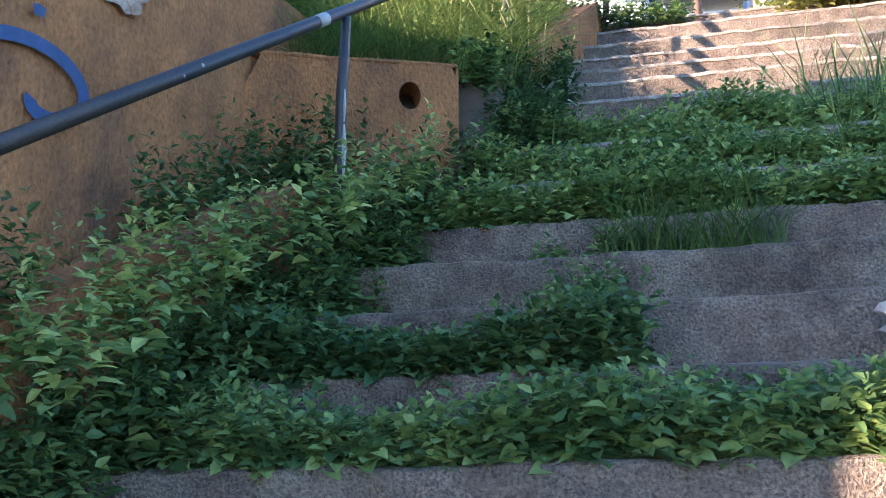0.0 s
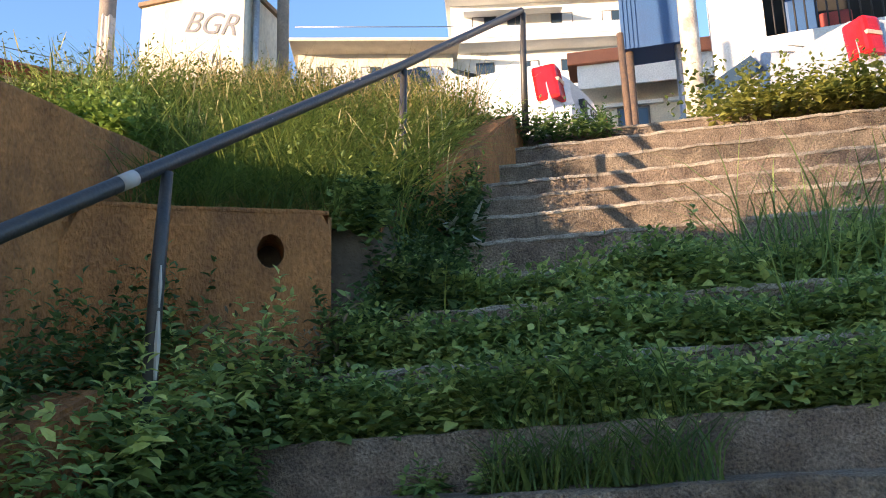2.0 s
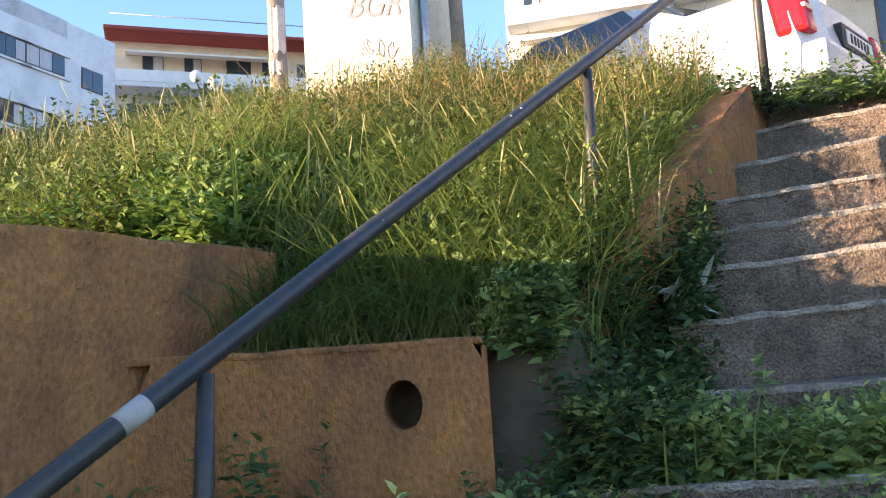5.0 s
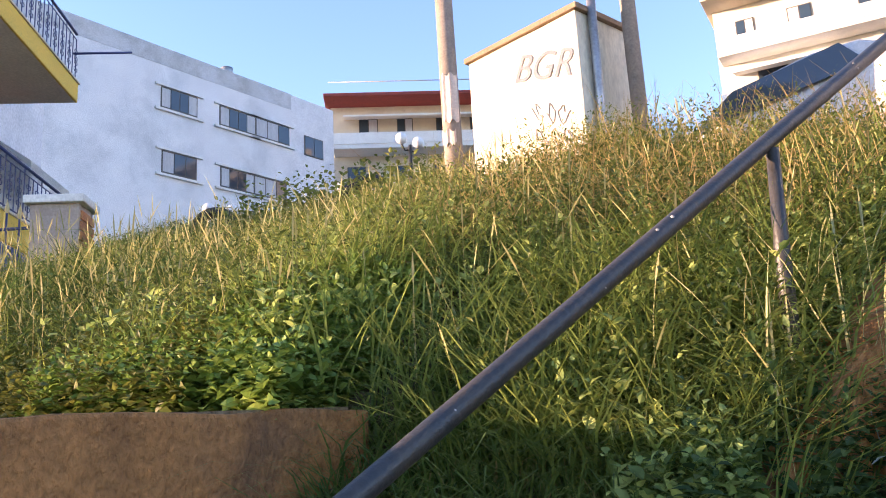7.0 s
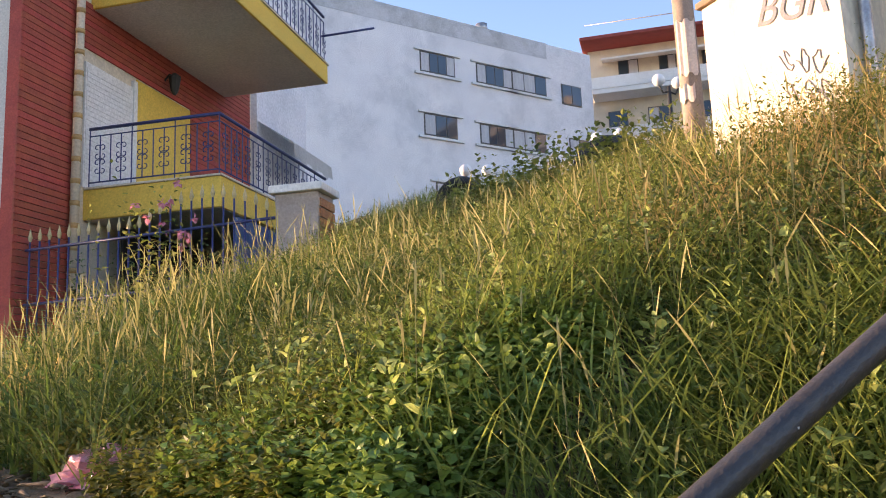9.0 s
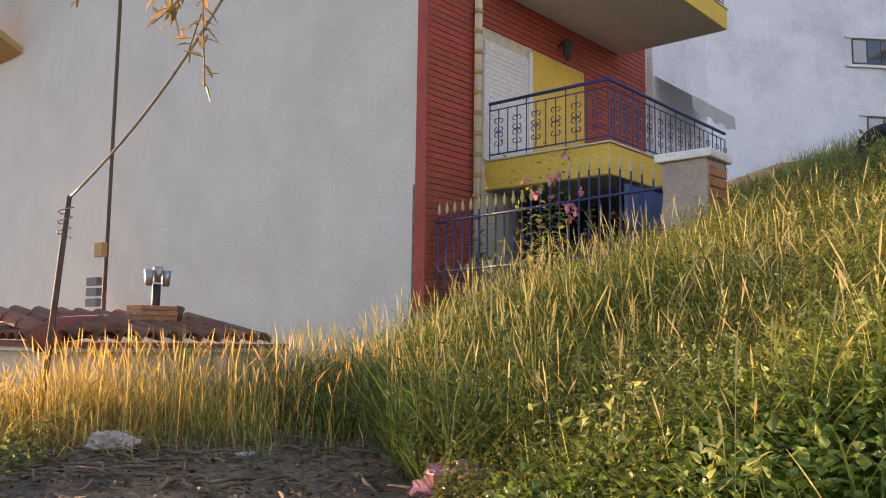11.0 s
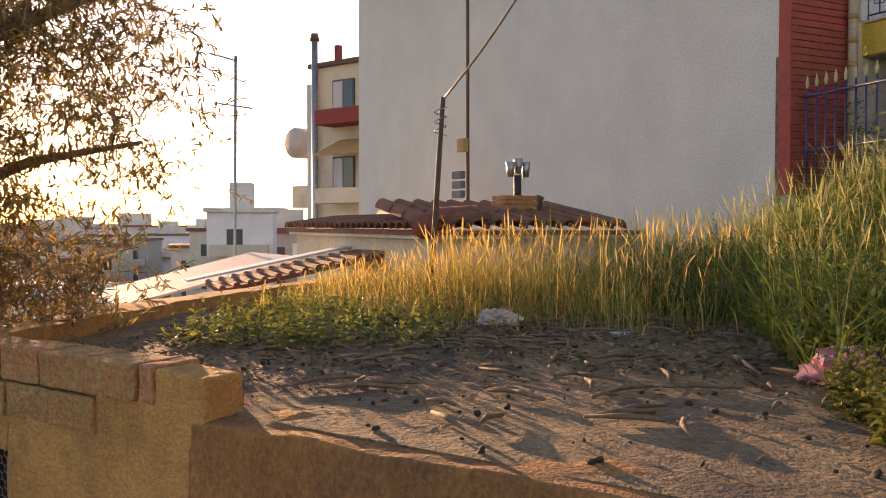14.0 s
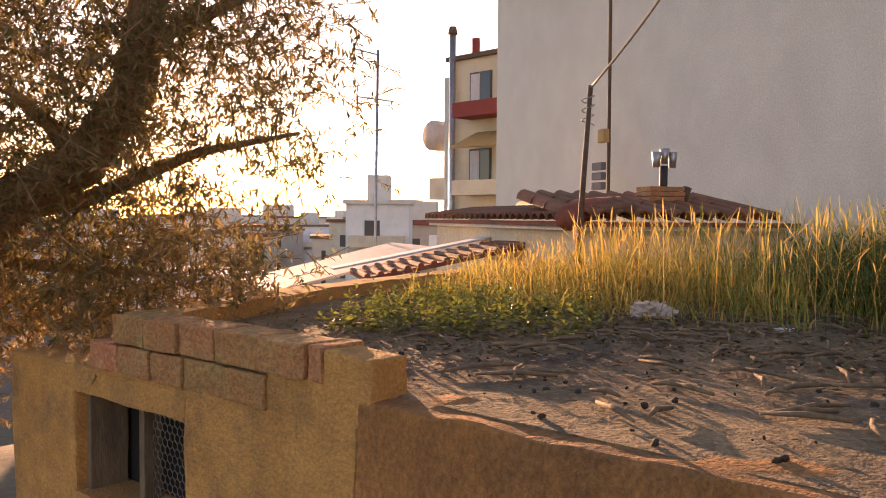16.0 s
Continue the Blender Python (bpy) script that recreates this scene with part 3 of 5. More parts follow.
# ---- iron fence and pillar ----
fence = empty("iron_fence", HM, "blue iron fence with gold spear tips", "fence")
for z in (3.05, 3.62):
    tube("rail", [(0.15, 0.0, z), (2.95, 0.0, z + 0.1)], 0.016, NAVY, fence, 6)
GOLD = mat("gold_paint", (0.62, 0.48, 0.24), (0.5, 0.38, 0.18), 20, 0.5, 0.1)
for j in range(24):
    x = 0.2 + j * 0.116
    arch = 0.22 * max(0, 1 - ((x - 2.2) / 0.7) ** 2)
    pk = tube("picket", [(x, 0, 2.5), (x, 0, 3.70 + arch + 0.03 * x)], 0.010, NAVY, fence, 5)
    bm = bmesh.new()
    add_tube(bm, [(x, 0, 3.70 + arch + 0.03 * x), (x, 0, 3.745 + arch + 0.03 * x), (x, 0, 3.84 + arch + 0.03 * x)], [0.012, 0.024, 0.002], 5)
    part("spear_tip", bm, GOLD, pk)
pil = empty("gate_pillar", HM, "weathered plaster gate pillar with brick facing", "pillar")
roughen(box("shaft", 2.95, 0, 2.4, 3.4, 0.4, 3.95, mat("pinkish_plaster", (0.52, 0.44, 0.38), (0.44, 0.36, 0.31), 5, 0.9, 0.4, 40, c3=(0.34, 0.28, 0.24)), pil, 0.02), 0.015, 0.2, 0.12)
box("cap", 2.9, -0.05, 3.95, 3.45, 0.45, 4.03, WHITE, pil, 0.015)
for j in range(12):
    box("brick", 3.401, 0.02, 2.7 + j * 0.1, 3.42, 0.38, 2.78 + j * 0.1, BRICK, pil)

# ---- white house with windows ----
W0, W1 = Vector((-25.4, 26.4, 0)), Vector((-24.0, 34.5, 0))
WM = Matrix.Translation(W0) @ Matrix.Rotation(math.atan2((W1 - W0).y, (W1 - W0).x), 4, "Z")
wh = empty("white_house", WM, "large white rendered house with rows of dark-framed windows", "house")
box("wall", -14, 0.0, 2, 7.36, 12, 18.7, BLUEW, wh)
box("wall", 7.36, 0.12, 2, 10.4, 12, 18.75, BLUEW, wh)
box("parapet_stain", -14, -0.012, 17.9, 7.36, 0.0, 18.72, mat("stained_render", (0.5, 0.5, 0.5), (0.6, 0.6, 0.62), 0.8, 0.9, 0.1, 20, c3=(0.36, 0.36, 0.36), big=0.6), wh)
for x0, z0, x1, z1, ps in ((0, 15.95, 1.84, 16.9, "cggc"), (3.04, 15.95, 5.1, 16.9, "cggc"), (5.1, 15.95, 7.2, 16.9, "ccg"), (0.1, 13.06, 1.84, 14.05, "cgg"), (3.1, 13.06, 5.0, 14.0, "cggc"), (5.0, 13.06, 6.98, 14.0, "ccg"), (0.6, 9.6, 1.9, 11.0, "cg"), (3.1, 9.6, 5.0, 11.0, "cg"), (5.1, 9.6, 7.0, 11.0, "cg")):
    house_window(wh, x0, z0, x1, z1, ps)
for x0, z0, x1, z1, ps in ((8.3, 15.8, 9.6, 16.85, "gg"), (8.6, 13.0, 9.85, 14.1, "cg")):
    house_window(wh, x0, z0, x1, z1, ps, 0.12, False)
tube("chimney", [(5.0, 2, 18.7), (5.0, 2, 19.6), (5.0, 2, 19.62), (5.0, 2, 20.0)], [0.22, 0.22, 0.3, 0.3], STEEL, wh, 10)


# ---- terraced flats behind ----
def flats(name, m, w, floors, z0, label, wall_m, edge_m, roof_m, dep=1.3, step=3.0, seed=0):
    b = empty(name, m, label, "apartment building")
    rr = random.Random(seed)
    box("wall", 0, 0, z0 - 11, w, 8, z0 + floors * step, wall_m, b)
    for f in range(floors):
        z = z0 + f * step
        s = box("balcony", 0.2, -dep, z - 0.15, w - 0.2, -0.002, z + 0.12, edge_m, b, 0.02)
        box("parapet", 0.2, -dep - 0.05, z + 0.12, w - 0.2, -dep, z + 0.8, edge_m, s)
        n = max(2, int(w / 2.4))
        for j in range(n):
            x = 0.6 + (w - 1.2) * (j + rr.uniform(0.1, 0.5)) / n
            house_window(b, x, z + 0.25, x + rr.uniform(0.9, 1.5), z + 2.2, rr.choice(("gg", "cg", "gc")), -0.02, False)
        if rr.random() < 0.7:
            box("awning", 0.8, -dep - 0.1, z + 2.2, w * 0.6, -0.1, z + 2.3, WHITE, b, 0, m=Matrix.Translation((0, 0, z + 2.3)) @ Matrix.Rotation(radians(14), 4, "X") @ Matrix.Translation((0, 0, -z - 2.3)))
    r = box("roof", -0.3, -dep - 0.3, z0 + floors * step, w + 0.3, 8.2, z0 + floors * step + 0.2, roof_m, b, 0.03)
    tube("roof_rail", [(0, -dep, z0 + floors * step + 1.0), (w, -dep, z0 + floors * step + 1.0)], 0.03, STEEL, r, 5)
    box("chimney", w * 0.2, 2, z0 + floors * step + 0.2, w * 0.2 + 0.6, 2.6, z0 + floors * step + 1.8, CREAM, r, 0.02)
    return b


REDEAVE = mat("red_eave", (0.30, 0.05, 0.04), (0.24, 0.045, 0.035), 4, 0.8, 0.1)
def facing(px, py, az):
    return Matrix.Translation((px, py, 0)) @ Matrix.Rotation(radians(az), 4, "Z")
flats("terraced_flats", facing(-27.4, 41.6, 32), 15, 3, 12.4, "cream flats with a red eave and white balconies", CREAM, WHITE, REDEAVE, 1.5, 3.0, 1)
flats("terraced_flats", facing(-5.5, 46, 0), 9, 2, 17.0, "cream flats with long balconies above the street", WALLW, WHITE, CREAM, 1.4, 3.0, 2)
flats("terraced_flats", facing(3.5, 47, -6), 11, 4, 14.6, "white flats with white balconies and awnings", WHITE, WHITE, WHITE, 1.4, 3.0, 3)
shop = empty("shop_house", facing(4.4, 18.2, -15), "low cream house with an orange-red tiled eave", "house")
box("wall", 0, 0, 2, 5, 5, 8.7, CREAM, shop)
box("eave", -0.2, -0.7, 8.65, 5.2, 0.3, 8.95, mat("orange_eave", (0.55, 0.2, 0.1), (0.48, 0.17, 0.09), 4, 0.8, 0.1), shop, 0.03)
box("valance", 0, -0.6, 8.1, 5, -0.56, 8.65, WHITE, shop)
house_window(shop, 0.8, 6.6, 1.5, 7.8, "gg")
house_window(shop, 2.2, 6.6, 3.0, 7.8, "gc")
wb = empty("corner_house", facing(5.55, 13.3, -22), "bright white house with a recessed balcony", "house")
box("wall", 0, 0, 2, 0.85, 6, 12, WHITE, wb)
box("wall", 0.85, 0, 2, 6, 6, 6.0, WHITE, wb)
box("wall", 0.85, 0, 6.25, 6, 6, 6.95, WHITE, wb)
# back of the balcony recess, its shade painted in as near-black
box("recess", 0.85, 0.9, 6.0, 6, 1.0, 12, INSIDE_SHADE, wb)
box("wall", 0.85, 0, 9.0, 6, 6, 12, WHITE, wb)
for j in range(12):
    tube("baluster", [(1.0 + j * 0.16, 0.05, 6.95), (1.0 + j * 0.16, 0.05, 7.7)], 0.015, BLACK, wb, 5)
tube("balcony_rail", [(0.85, 0.05, 7.7), (5, 0.05, 7.7)], 0.025, BLACK, wb, 6)
for j, c in enumerate((NAVYS, REDEAVE)):
    box("stored_chair", 1.2 + j * 0.5, 0.3, 7.0 - 0.05, 1.7 + j * 0.5, 0.7, 7.7 - 0.35 * j, c, wb, 0.05)

# ---- billboard back, posts ----
sign = empty("signboard", facing(3.05, 9.95, -19), "dark blue ribbed steel signboard on two posts", "signboard")
box("panel", 0, 0, 5.2, 0.72, 0.5, 9, NAVYS, sign, 0.01)
for j in range(4):
    box("rib", 0.02 + j * 0.05, -0.015, 5.2, 0.045 + j * 0.05, 0.0, 9, NAVYS, sign)
tube("post", [(0.08, 0.1, 2.5), (0.08, 0.1, 5.3)], 0.05, RUST, sign, 8)
tube("post", [(0.66, 0.1, 2.5), (0.66, 0.1, 5.3)], 0.05, STEEL, sign, 8)
wp = tube("concrete_post", [(2.72, 6.9, 2.4), (2.74, 6.9, 3.4), (2.74, 6.9, 4.36)], [0.085, 0.08, 0.075], mat("flaking_white_post", (0.62, 0.58, 0.5), (0.35, 0.3, 0.25), 9, 0.9, 0.5, 40))
tagged(wp, "flaking whitewashed post at the top of the stair", "post")
sp = tube("steel_post", [(2.22, 7.0, 2.4), (2.2, 7.05, 3.9)], 0.03, RUST)
tagged(sp, "dark rusty steel post", "post")


# ---- electricity cabinet, poles ----
cab = empty("electric_cabinet", pose(-1.84, 7.24, 2.27, 0, 0, -20), "cream concrete electricity cabinet with grey scrawled graffiti", "cabinet")
roughen(box("body", 0, 0, 0, 0.99, 0.55, 1.98, mat("pale_cabinet", (0.66, 0.61, 0.50), (0.60, 0.54, 0.43), 2.5, 0.85, 0.15, 40, c3=(0.48, 0.42, 0.32), big=1.2, streak=0.4), cab, 0.006), 0.003, 0.3, 0.15)
box("cap", -0.02, -0.03, 1.98, 1.02, 0.58, 2.02, mat("brown_cap", (0.3, 0.2, 0.13), (0.22, 0.15, 0.1), 6, 0.9, 0.2), cab, 0.006)
tube("conduit", [(1.03, 0.12, 0.3), (1.03, 0.12, 2.4)], 0.03, STEEL, cab, 8)
GRAF = mat("grey_spray_paint", (0.16, 0.16, 0.18), (0.2, 0.2, 0.22), 20, 0.8, 0.05)
rg = random.Random(12)
for row, (x0, zc) in enumerate(((0.60, 1.40), (0.62, 1.22), (0.56, 1.08))):
    for j in range(3):
        bm = bmesh.new()
        px, ph, wob = x0 + j * 0.10, rg.uniform(0, 6), rg.uniform(0.6, 1.3)
        pts = [(px + 0.038 * math.cos(q * 0.62 * wob + ph) + 0.004 * q, -0.004, zc - j * 0.035 + 0.055 * math.sin(q * 0.55 + ph * 0.7) + 0.02 * math.sin(q * 1.4)) for q in range(13)]
        add_tube(bm, pts, 0.0035, 5)
        part("scrawl", bm, GRAF, cab)
fc = bpy.data.curves.new("lettering", "FONT")
fc.body, fc.size, fc.extrude, fc.offset, fc.shear = "BGR", 0.27, 0.001, 0.0, 0.2
fc.materials.append(GRAF)
ft = new("lettering", fc)
ft.parent = cab
ft.matrix_basis = Matrix.Translation((0.42, -0.006, 1.68)) @ Matrix.Rotation(radians(14), 4, "Y") @ Matrix.Rotation(radians(90), 4, "X")
pole = empty("utility_pole", Matrix.Identity(4), "brown-grey street pole with torn white posters", "pole")
tube("shaft", [(-2.42, 8.1, 2.6), (-2.45, 8.12, 4.5), (-2.5, 8.16, 7.8)], [0.085, 0.078, 0.07], mat("grey_brown_pole", (0.30, 0.24, 0.2), (0.22, 0.18, 0.15), 8, 0.8, 0.2), pole, 14)
for z0, z1, a0 in ((4.2, 4.62, 0.2), (4.0, 4.12, -0.3)):
    bm = bmesh.new()
    prev = None
    for j in range(9):
        a = a0 - 2.2 + j * 0.22
        r = 0.088 + 0.006 * math.sin(j * 2.1)
        q = [bm.verts.new((-2.44 + r * math.cos(a), 8.115 + r * math.sin(a), zz + 0.02 * math.sin(j * 1.7))) for zz in (z0, z1)]
        if prev:
            bm.faces.new((prev[0], q[0], q[1], prev[1]))
        prev = q
    part("poster", bm, PAPER, pole, "torn pale poster")
post2 = tube("leaning_post", [(-0.62, 7.15, 2.4), (-0.66, 7.2, 6.5)], 0.05, mat("grey_brown_pole", (0.3, 0.24, 0.2)))
tagged(post2, "grey steel post beside the electricity cabinet", "post")
# street lamps with globes
GLOBE = mat("white_globe", (0.8, 0.8, 0.78), (0.76, 0.76, 0.74), 4, 0.3, 0.0)
def globe_lamp():
    g = empty("street_lamp", Matrix.Identity(4), "dark street lamp with two white globes", "street lamp", "globe lamps on the street")
    tube("pole", [(0, 0, -3.6), (0, 0, 0)], 0.05, BLACK, g, 8)
    for s in (-1, 1):
        tube("arm", [(0, 0, -0.15), (s * 0.2, 0, -0.2), (s * 0.32, 0, -0.02)], 0.025, BLACK, g, 6)
        bm = bmesh.new()
        bmesh.ops.create_uvsphere(bm, u_segments=14, v_segments=9, radius=0.17, matrix=Matrix.Translation((s * 0.32, 0, 0.14)))
        part("globe", bm, GLOBE, g, smooth=True)
    return g
g0 = globe_lamp()
g0.matrix_world = facing(-15.2, 19.06, 60) @ Matrix.Translation((0, 0, 7.9))
for x, y, z, az in ((-12.4, 21.4, 8.6, 20), (-10.9, 22.2, 9.9, 70), (-16.6, 18.2, 7.0, 50)):
    copy_thing(g0, facing(x, y, az) @ Matrix.Translation((0, 0, z)))


# ---- cars ----
def build_car(name, m, paint, label, ribs=True):
    c = empty(name, m, label, "car")
    prof = [(0.10, 0.28), (0.0, 0.42), (-0.02, 0.60), (0.03, 0.80), (0.05, 0.98), (0.12, 1.04), (0.4, 1.07), (0.8, 1.09), (1.35, 1.38), (1.7, 1.44), (2.4, 1.42), (3.05, 1.04), (3.95, 0.86), (4.12, 0.6), (4.1, 0.3)]
    bm = bmesh.new()
    xs = (-0.83, -0.80, -0.5, 0, 0.5, 0.80, 0.83)
    rows = []
    for x in xs:
        r = []
        for y, z in prof:
            k = 1 - 0.20 * max(0, z - 0.85) / 0.6
            e = (abs(x) / 0.83) ** 4
            yy = y + (0.12 * e if y < 1.0 else -0.16 * e if y > 2.9 else 0)
            r.append(bm.verts.new((x * k, yy, z - 0.05 * e * (z > 1.3))))
        rows.append(r)
    for r0, r1 in zip(rows, rows[1:]):
        for j in range(len(prof) - 1):
            bm.faces.new((r0[j], r1[j], r1[j + 1], r0[j + 1]))
    bm.faces.new(rows[0]), bm.faces.new(rows[-1][::-1])
    bmesh.ops.recalc_face_normals(bm, faces=bm.faces)
    part("body", bm, paint, c, smooth=False)
    bm = bmesh.new()
    vs = [bm.verts.new(v) for v in ((-0.60, 0.86, 1.12), (0.60, 0.86, 1.12), (0.54, 1.30, 1.355), (-0.54, 1.30, 1.355))]
    f = bm.faces.new(vs)
    bmesh.ops.translate(bm, verts=vs, vec=(0, -0.02, 0.03))
    part("rear_window", bm, glass_mat(), c)
    box("bumper", -0.82, -0.06, 0.36, 0.82, 0.16, 0.60, paint, c, 0.04)
    for s in (-1, 1):
        bm = bmesh.new()
        add_box(bm, s * 0.745 - 0.085, 0.03, 0.68, s * 0.745 + 0.085, 0.26, 1.02, 0.035)
        for v in bm.verts:
            v.co.x *= 1 - 0.12 * max(0, v.co.z - 0.8)
            v.co.y += (v.co.z - 0.7) * 0.16
        tl = part("taillight", bm, REDL, c, "red tail light")
        box("reversing_lens", s * 0.745 - 0.07, 0.045, 0.84, s * 0.745 + 0.07, 0.12, 0.875, mat("amber_lens", (0.75, 0.5, 0.35), (0.7, 0.42, 0.3), 10, 0.2, 0.0), tl, 0.005)
        for y in (0.85, 3.3):
            bm = bmesh.new()
            add_tube(bm, [(s * 0.66, y, 0.3), (s * 0.82, y, 0.3)], 0.3, 20)
            tyre = part("wheel", bm, BLACK, c)
            bm = bmesh.new()
            add_tube(bm, [(s * 0.80, y, 0.3), (s * 0.83, y, 0.3)], 0.19, 16)
            part("rim", bm, STEEL, tyre)
        bm = bmesh.new()
        vs = [bm.verts.new((s * x, y, z)) for x, y, z in ((0.79, 1.25, 1.12), (0.79, 2.75, 1.12), (0.75, 2.35, 1.34), (0.745, 1.45, 1.34))]
        bm.faces.new(vs)
        part("side_window", bm, glass_mat(), c)
    box("plate_recess", -0.33, -0.012, 0.66, 0.33, 0.05, 0.84, BLACK, c, 0.01)
    pl = box("number_plate", -0.26, -0.02, 0.69, 0.26, 0.0, 0.80, WHITE, c, 0.004)
    for j in range(6):
        box("plate_bar", -0.2 + j * 0.066, -0.024, 0.71, -0.165 + j * 0.066, -0.02, 0.78, BLACK, pl)
    return c
build_car("car", pose(2.16, 7.93, 2.74, 0, 0, 59), CARW, "white saloon car parked at the top of the stair")
build_car("car", pose(4.62, 6.35, 2.62, 0, 0, 14), mat("silver_car_paint", (0.5, 0.51, 0.53), (0.46, 0.47, 0.5), 2, 0.25, 0.0, metal=0.4), "silver car parked beside the white house")

# ---- tile-roofed house and its neighbours ----
th = empty("tile_house", Matrix.Translation((-7.43, 1.63, 0)) @ Matrix.Rotation(radians(32.6), 4, "Z"), "small cream house with an old terracotta barrel-tile roof", "house")
# local x runs towards the stair, local y along the front eave
box("wall", -5.0, 0.12, -3, -0.15, 2.6, 2.13, CREAM, th, 0.01)
box("eave_board", -5.1, 0.02, 2.13, -0.05, 2.65, 2.17, WHITE, th, 0.01)
bm = bmesh.new()
prev = None
for a in range(7):
    t = math.pi * a / 6
    q = [bm.verts.new((x, (0.108 - 0.015 * (x < 0)) * math.cos(t), (0.105) * math.sin(t))) for x in (0.02, -0.42)]
    q2 = [bm.verts.new((x, (0.090 - 0.015 * (x < 0)) * math.cos(t), (0.086) * math.sin(t))) for x in (0.02, -0.42)]
    if prev:
        bm.faces.new((prev[0], q[0], q[1], prev[1])), bm.faces.new((prev[2], q2[0], q[0], prev[0]))
        bm.faces.new((prev[3], q2[1], q2[0], prev[2]))
    prev = q + q2
tile_me = bpy.data.meshes.new("roof_tile")
bm.to_mesh(tile_me), bm.free()
tile_me.materials.append(TILE)
rt = random.Random(3)
def tile_roof(parent, y0, rows, cols, x0, z0, pitch):
    for r in range(rows):
        for c in range(cols):
            t = new("roof_tile", tile_me)
            t.parent = parent
            t.matrix_basis = Matrix.Translation((x0 - c * 0.36, y0 + r * 0.215, z0 + c * 0.36 * math.tan(radians(pitch)))) @ Matrix.Rotation(radians(pitch), 4, "Y") @ Matrix.Rotation(radians(rt.uniform(-3, 3)), 4, "Z")
box("roof_bed", -5.1, -0.02, 2.17, 0.0, 2.65, 2.215, TILE, th)
tile_roof(th, 0.12, 11, 4, 0.03, 2.235, 9)
for c in range(25):
    for r in range(2):
        t = new("roof_tile", tile_me)
        t.parent = th
        t.matrix_basis = Matrix.Translation((-0.1 - c * 0.2, -0.05 + r * 0.36, 2.235 + r * 0.045)) @ Matrix.Rotation(radians(-90 + rt.uniform(-3, 3)), 4, "Z") @ Matrix.Rotation(radians(8), 4, "Y") @ Matrix.Diagonal((1, 0.88, 0.8, 1))
tube("ridge_tile", [(0.05, -0.05, 2.25), (-0.3, 0.25, 2.33), (-1.5, 1.5, 2.42)], [0.125, 0.12, 0.11], TILE, th, 10)
tube("ridge_tile", [(-1.5, 1.5, 2.42), (-5.0, 1.5, 2.42)], 0.1, TILE, th, 10)
chim = empty("chimney_stack", Matrix.Translation((-9.0, 2.42, -0.02)) @ Matrix.Rotation(radians(33), 4, "Z") @ Matrix.Diagonal((0.8, 0.72, 1, 1)), "brick chimney with steel flue caps", "chimney")
for j in range(6):
    box("brick", -0.2 + 0.015 * (j % 2), -0.3, 2.3 + j * 0.055, 0.2, 0.3 - 0.015 * (j % 2), 2.35 + j * 0.055, BRICK, chim, 0.006)
tube("flue", [(0, 0.05, 2.5), (0, 0.05, 2.86)], 0.06, BLACK, chim, 10)
for y, z in ((-0.08, 2.84), (0.06, 2.88), (0.2, 2.84)):
    tube("flue_cap", [(0, y, z), (0, y, z + 0.17)], [0.05, 0.075], STEEL, chim, 10)
tube("flue_cap", [(0.1, 0.38, 2.4), (0.1, 0.38, 2.55), (0.1, 0.40, 2.62)], [0.045, 0.05, 0.07], RUST, chim, 8)
lean = empty("lean_to", Matrix.Translation((-8.7, 0.85, 0)) @ Matrix.Rotation(radians(30), 4, "Z"), "low lean-to with a tiled roof and white board", "shed")
box("wall", -1.1, -1.65, -3, -0.08, -0.05, 1.54, CREAM, lean, 0.01)
slope = Matrix.Translation((0, 0, 1.93)) @ Matrix.Rotation(radians(11), 4, "X")
box("roof", -1.15, -1.75, -0.05, 0.05, 0.1, -0.005, TILE, lean, 0, m=slope)
box("white_board", -1.4, -1.95, 0.05, -1.05, 0.15, 0.075, WHITE, lean, 0.01, m=slope)
for j in range(13):
    bm = bmesh.new()
    add_tube(bm, [slope @ Vector((0.07, -1.72 + j * 0.15, 0.0)), slope @ Vector((-1.08, -1.72 + j * 0.15, 0.0))], 0.038, 8)
    part("roof_tile", bm, TILE, lean)
canopy = empty("canvas_canopy", Matrix.Translation((-12.2, -2.6, 0)) @ Matrix.Rotation(radians(38), 4, "Z"), "pale striped canvas canopy", "awning")
box("canvas", -2.5, -1.4, 0, 0.3, 1.6, 0.04, PAPER, canopy, 0, m=Matrix.Translation((0, 0, 1.35)) @ Matrix.Rotation(radians(13), 4, "X"))
tube("post", [(0.25, -1.3, -3), (0.25, -1.3, 1.05)], 0.04, WHITE, canopy, 6)
shed = empty("grey_gable_shed", Matrix.Translation((-21, -9.6, 0)) @ Matrix.Rotation(radians(60), 4, "Z"), "grey plastered shed with a low gable", "shed")
bm = bmesh.new()
pts = [(-1.8, -8), (1.8, -8), (1.8, -0.1), (0.9, 0.65), (-0.6, 0.55), (-1.8, 0.2)]
f = bm.faces.new([bm.verts.new((0, a, b)) for a, b in pts])
r = bmesh.ops.extrude_face_region(bm, geom=[f])
bmesh.ops.translate(bm, verts=[v for v in r["geom"] if isinstance(v, bmesh.types.BMVert)], vec=(-4, 0, 0))
bmesh.ops.recalc_face_normals(bm, faces=bm.faces)
part("body", bm, BLUEW, shed)

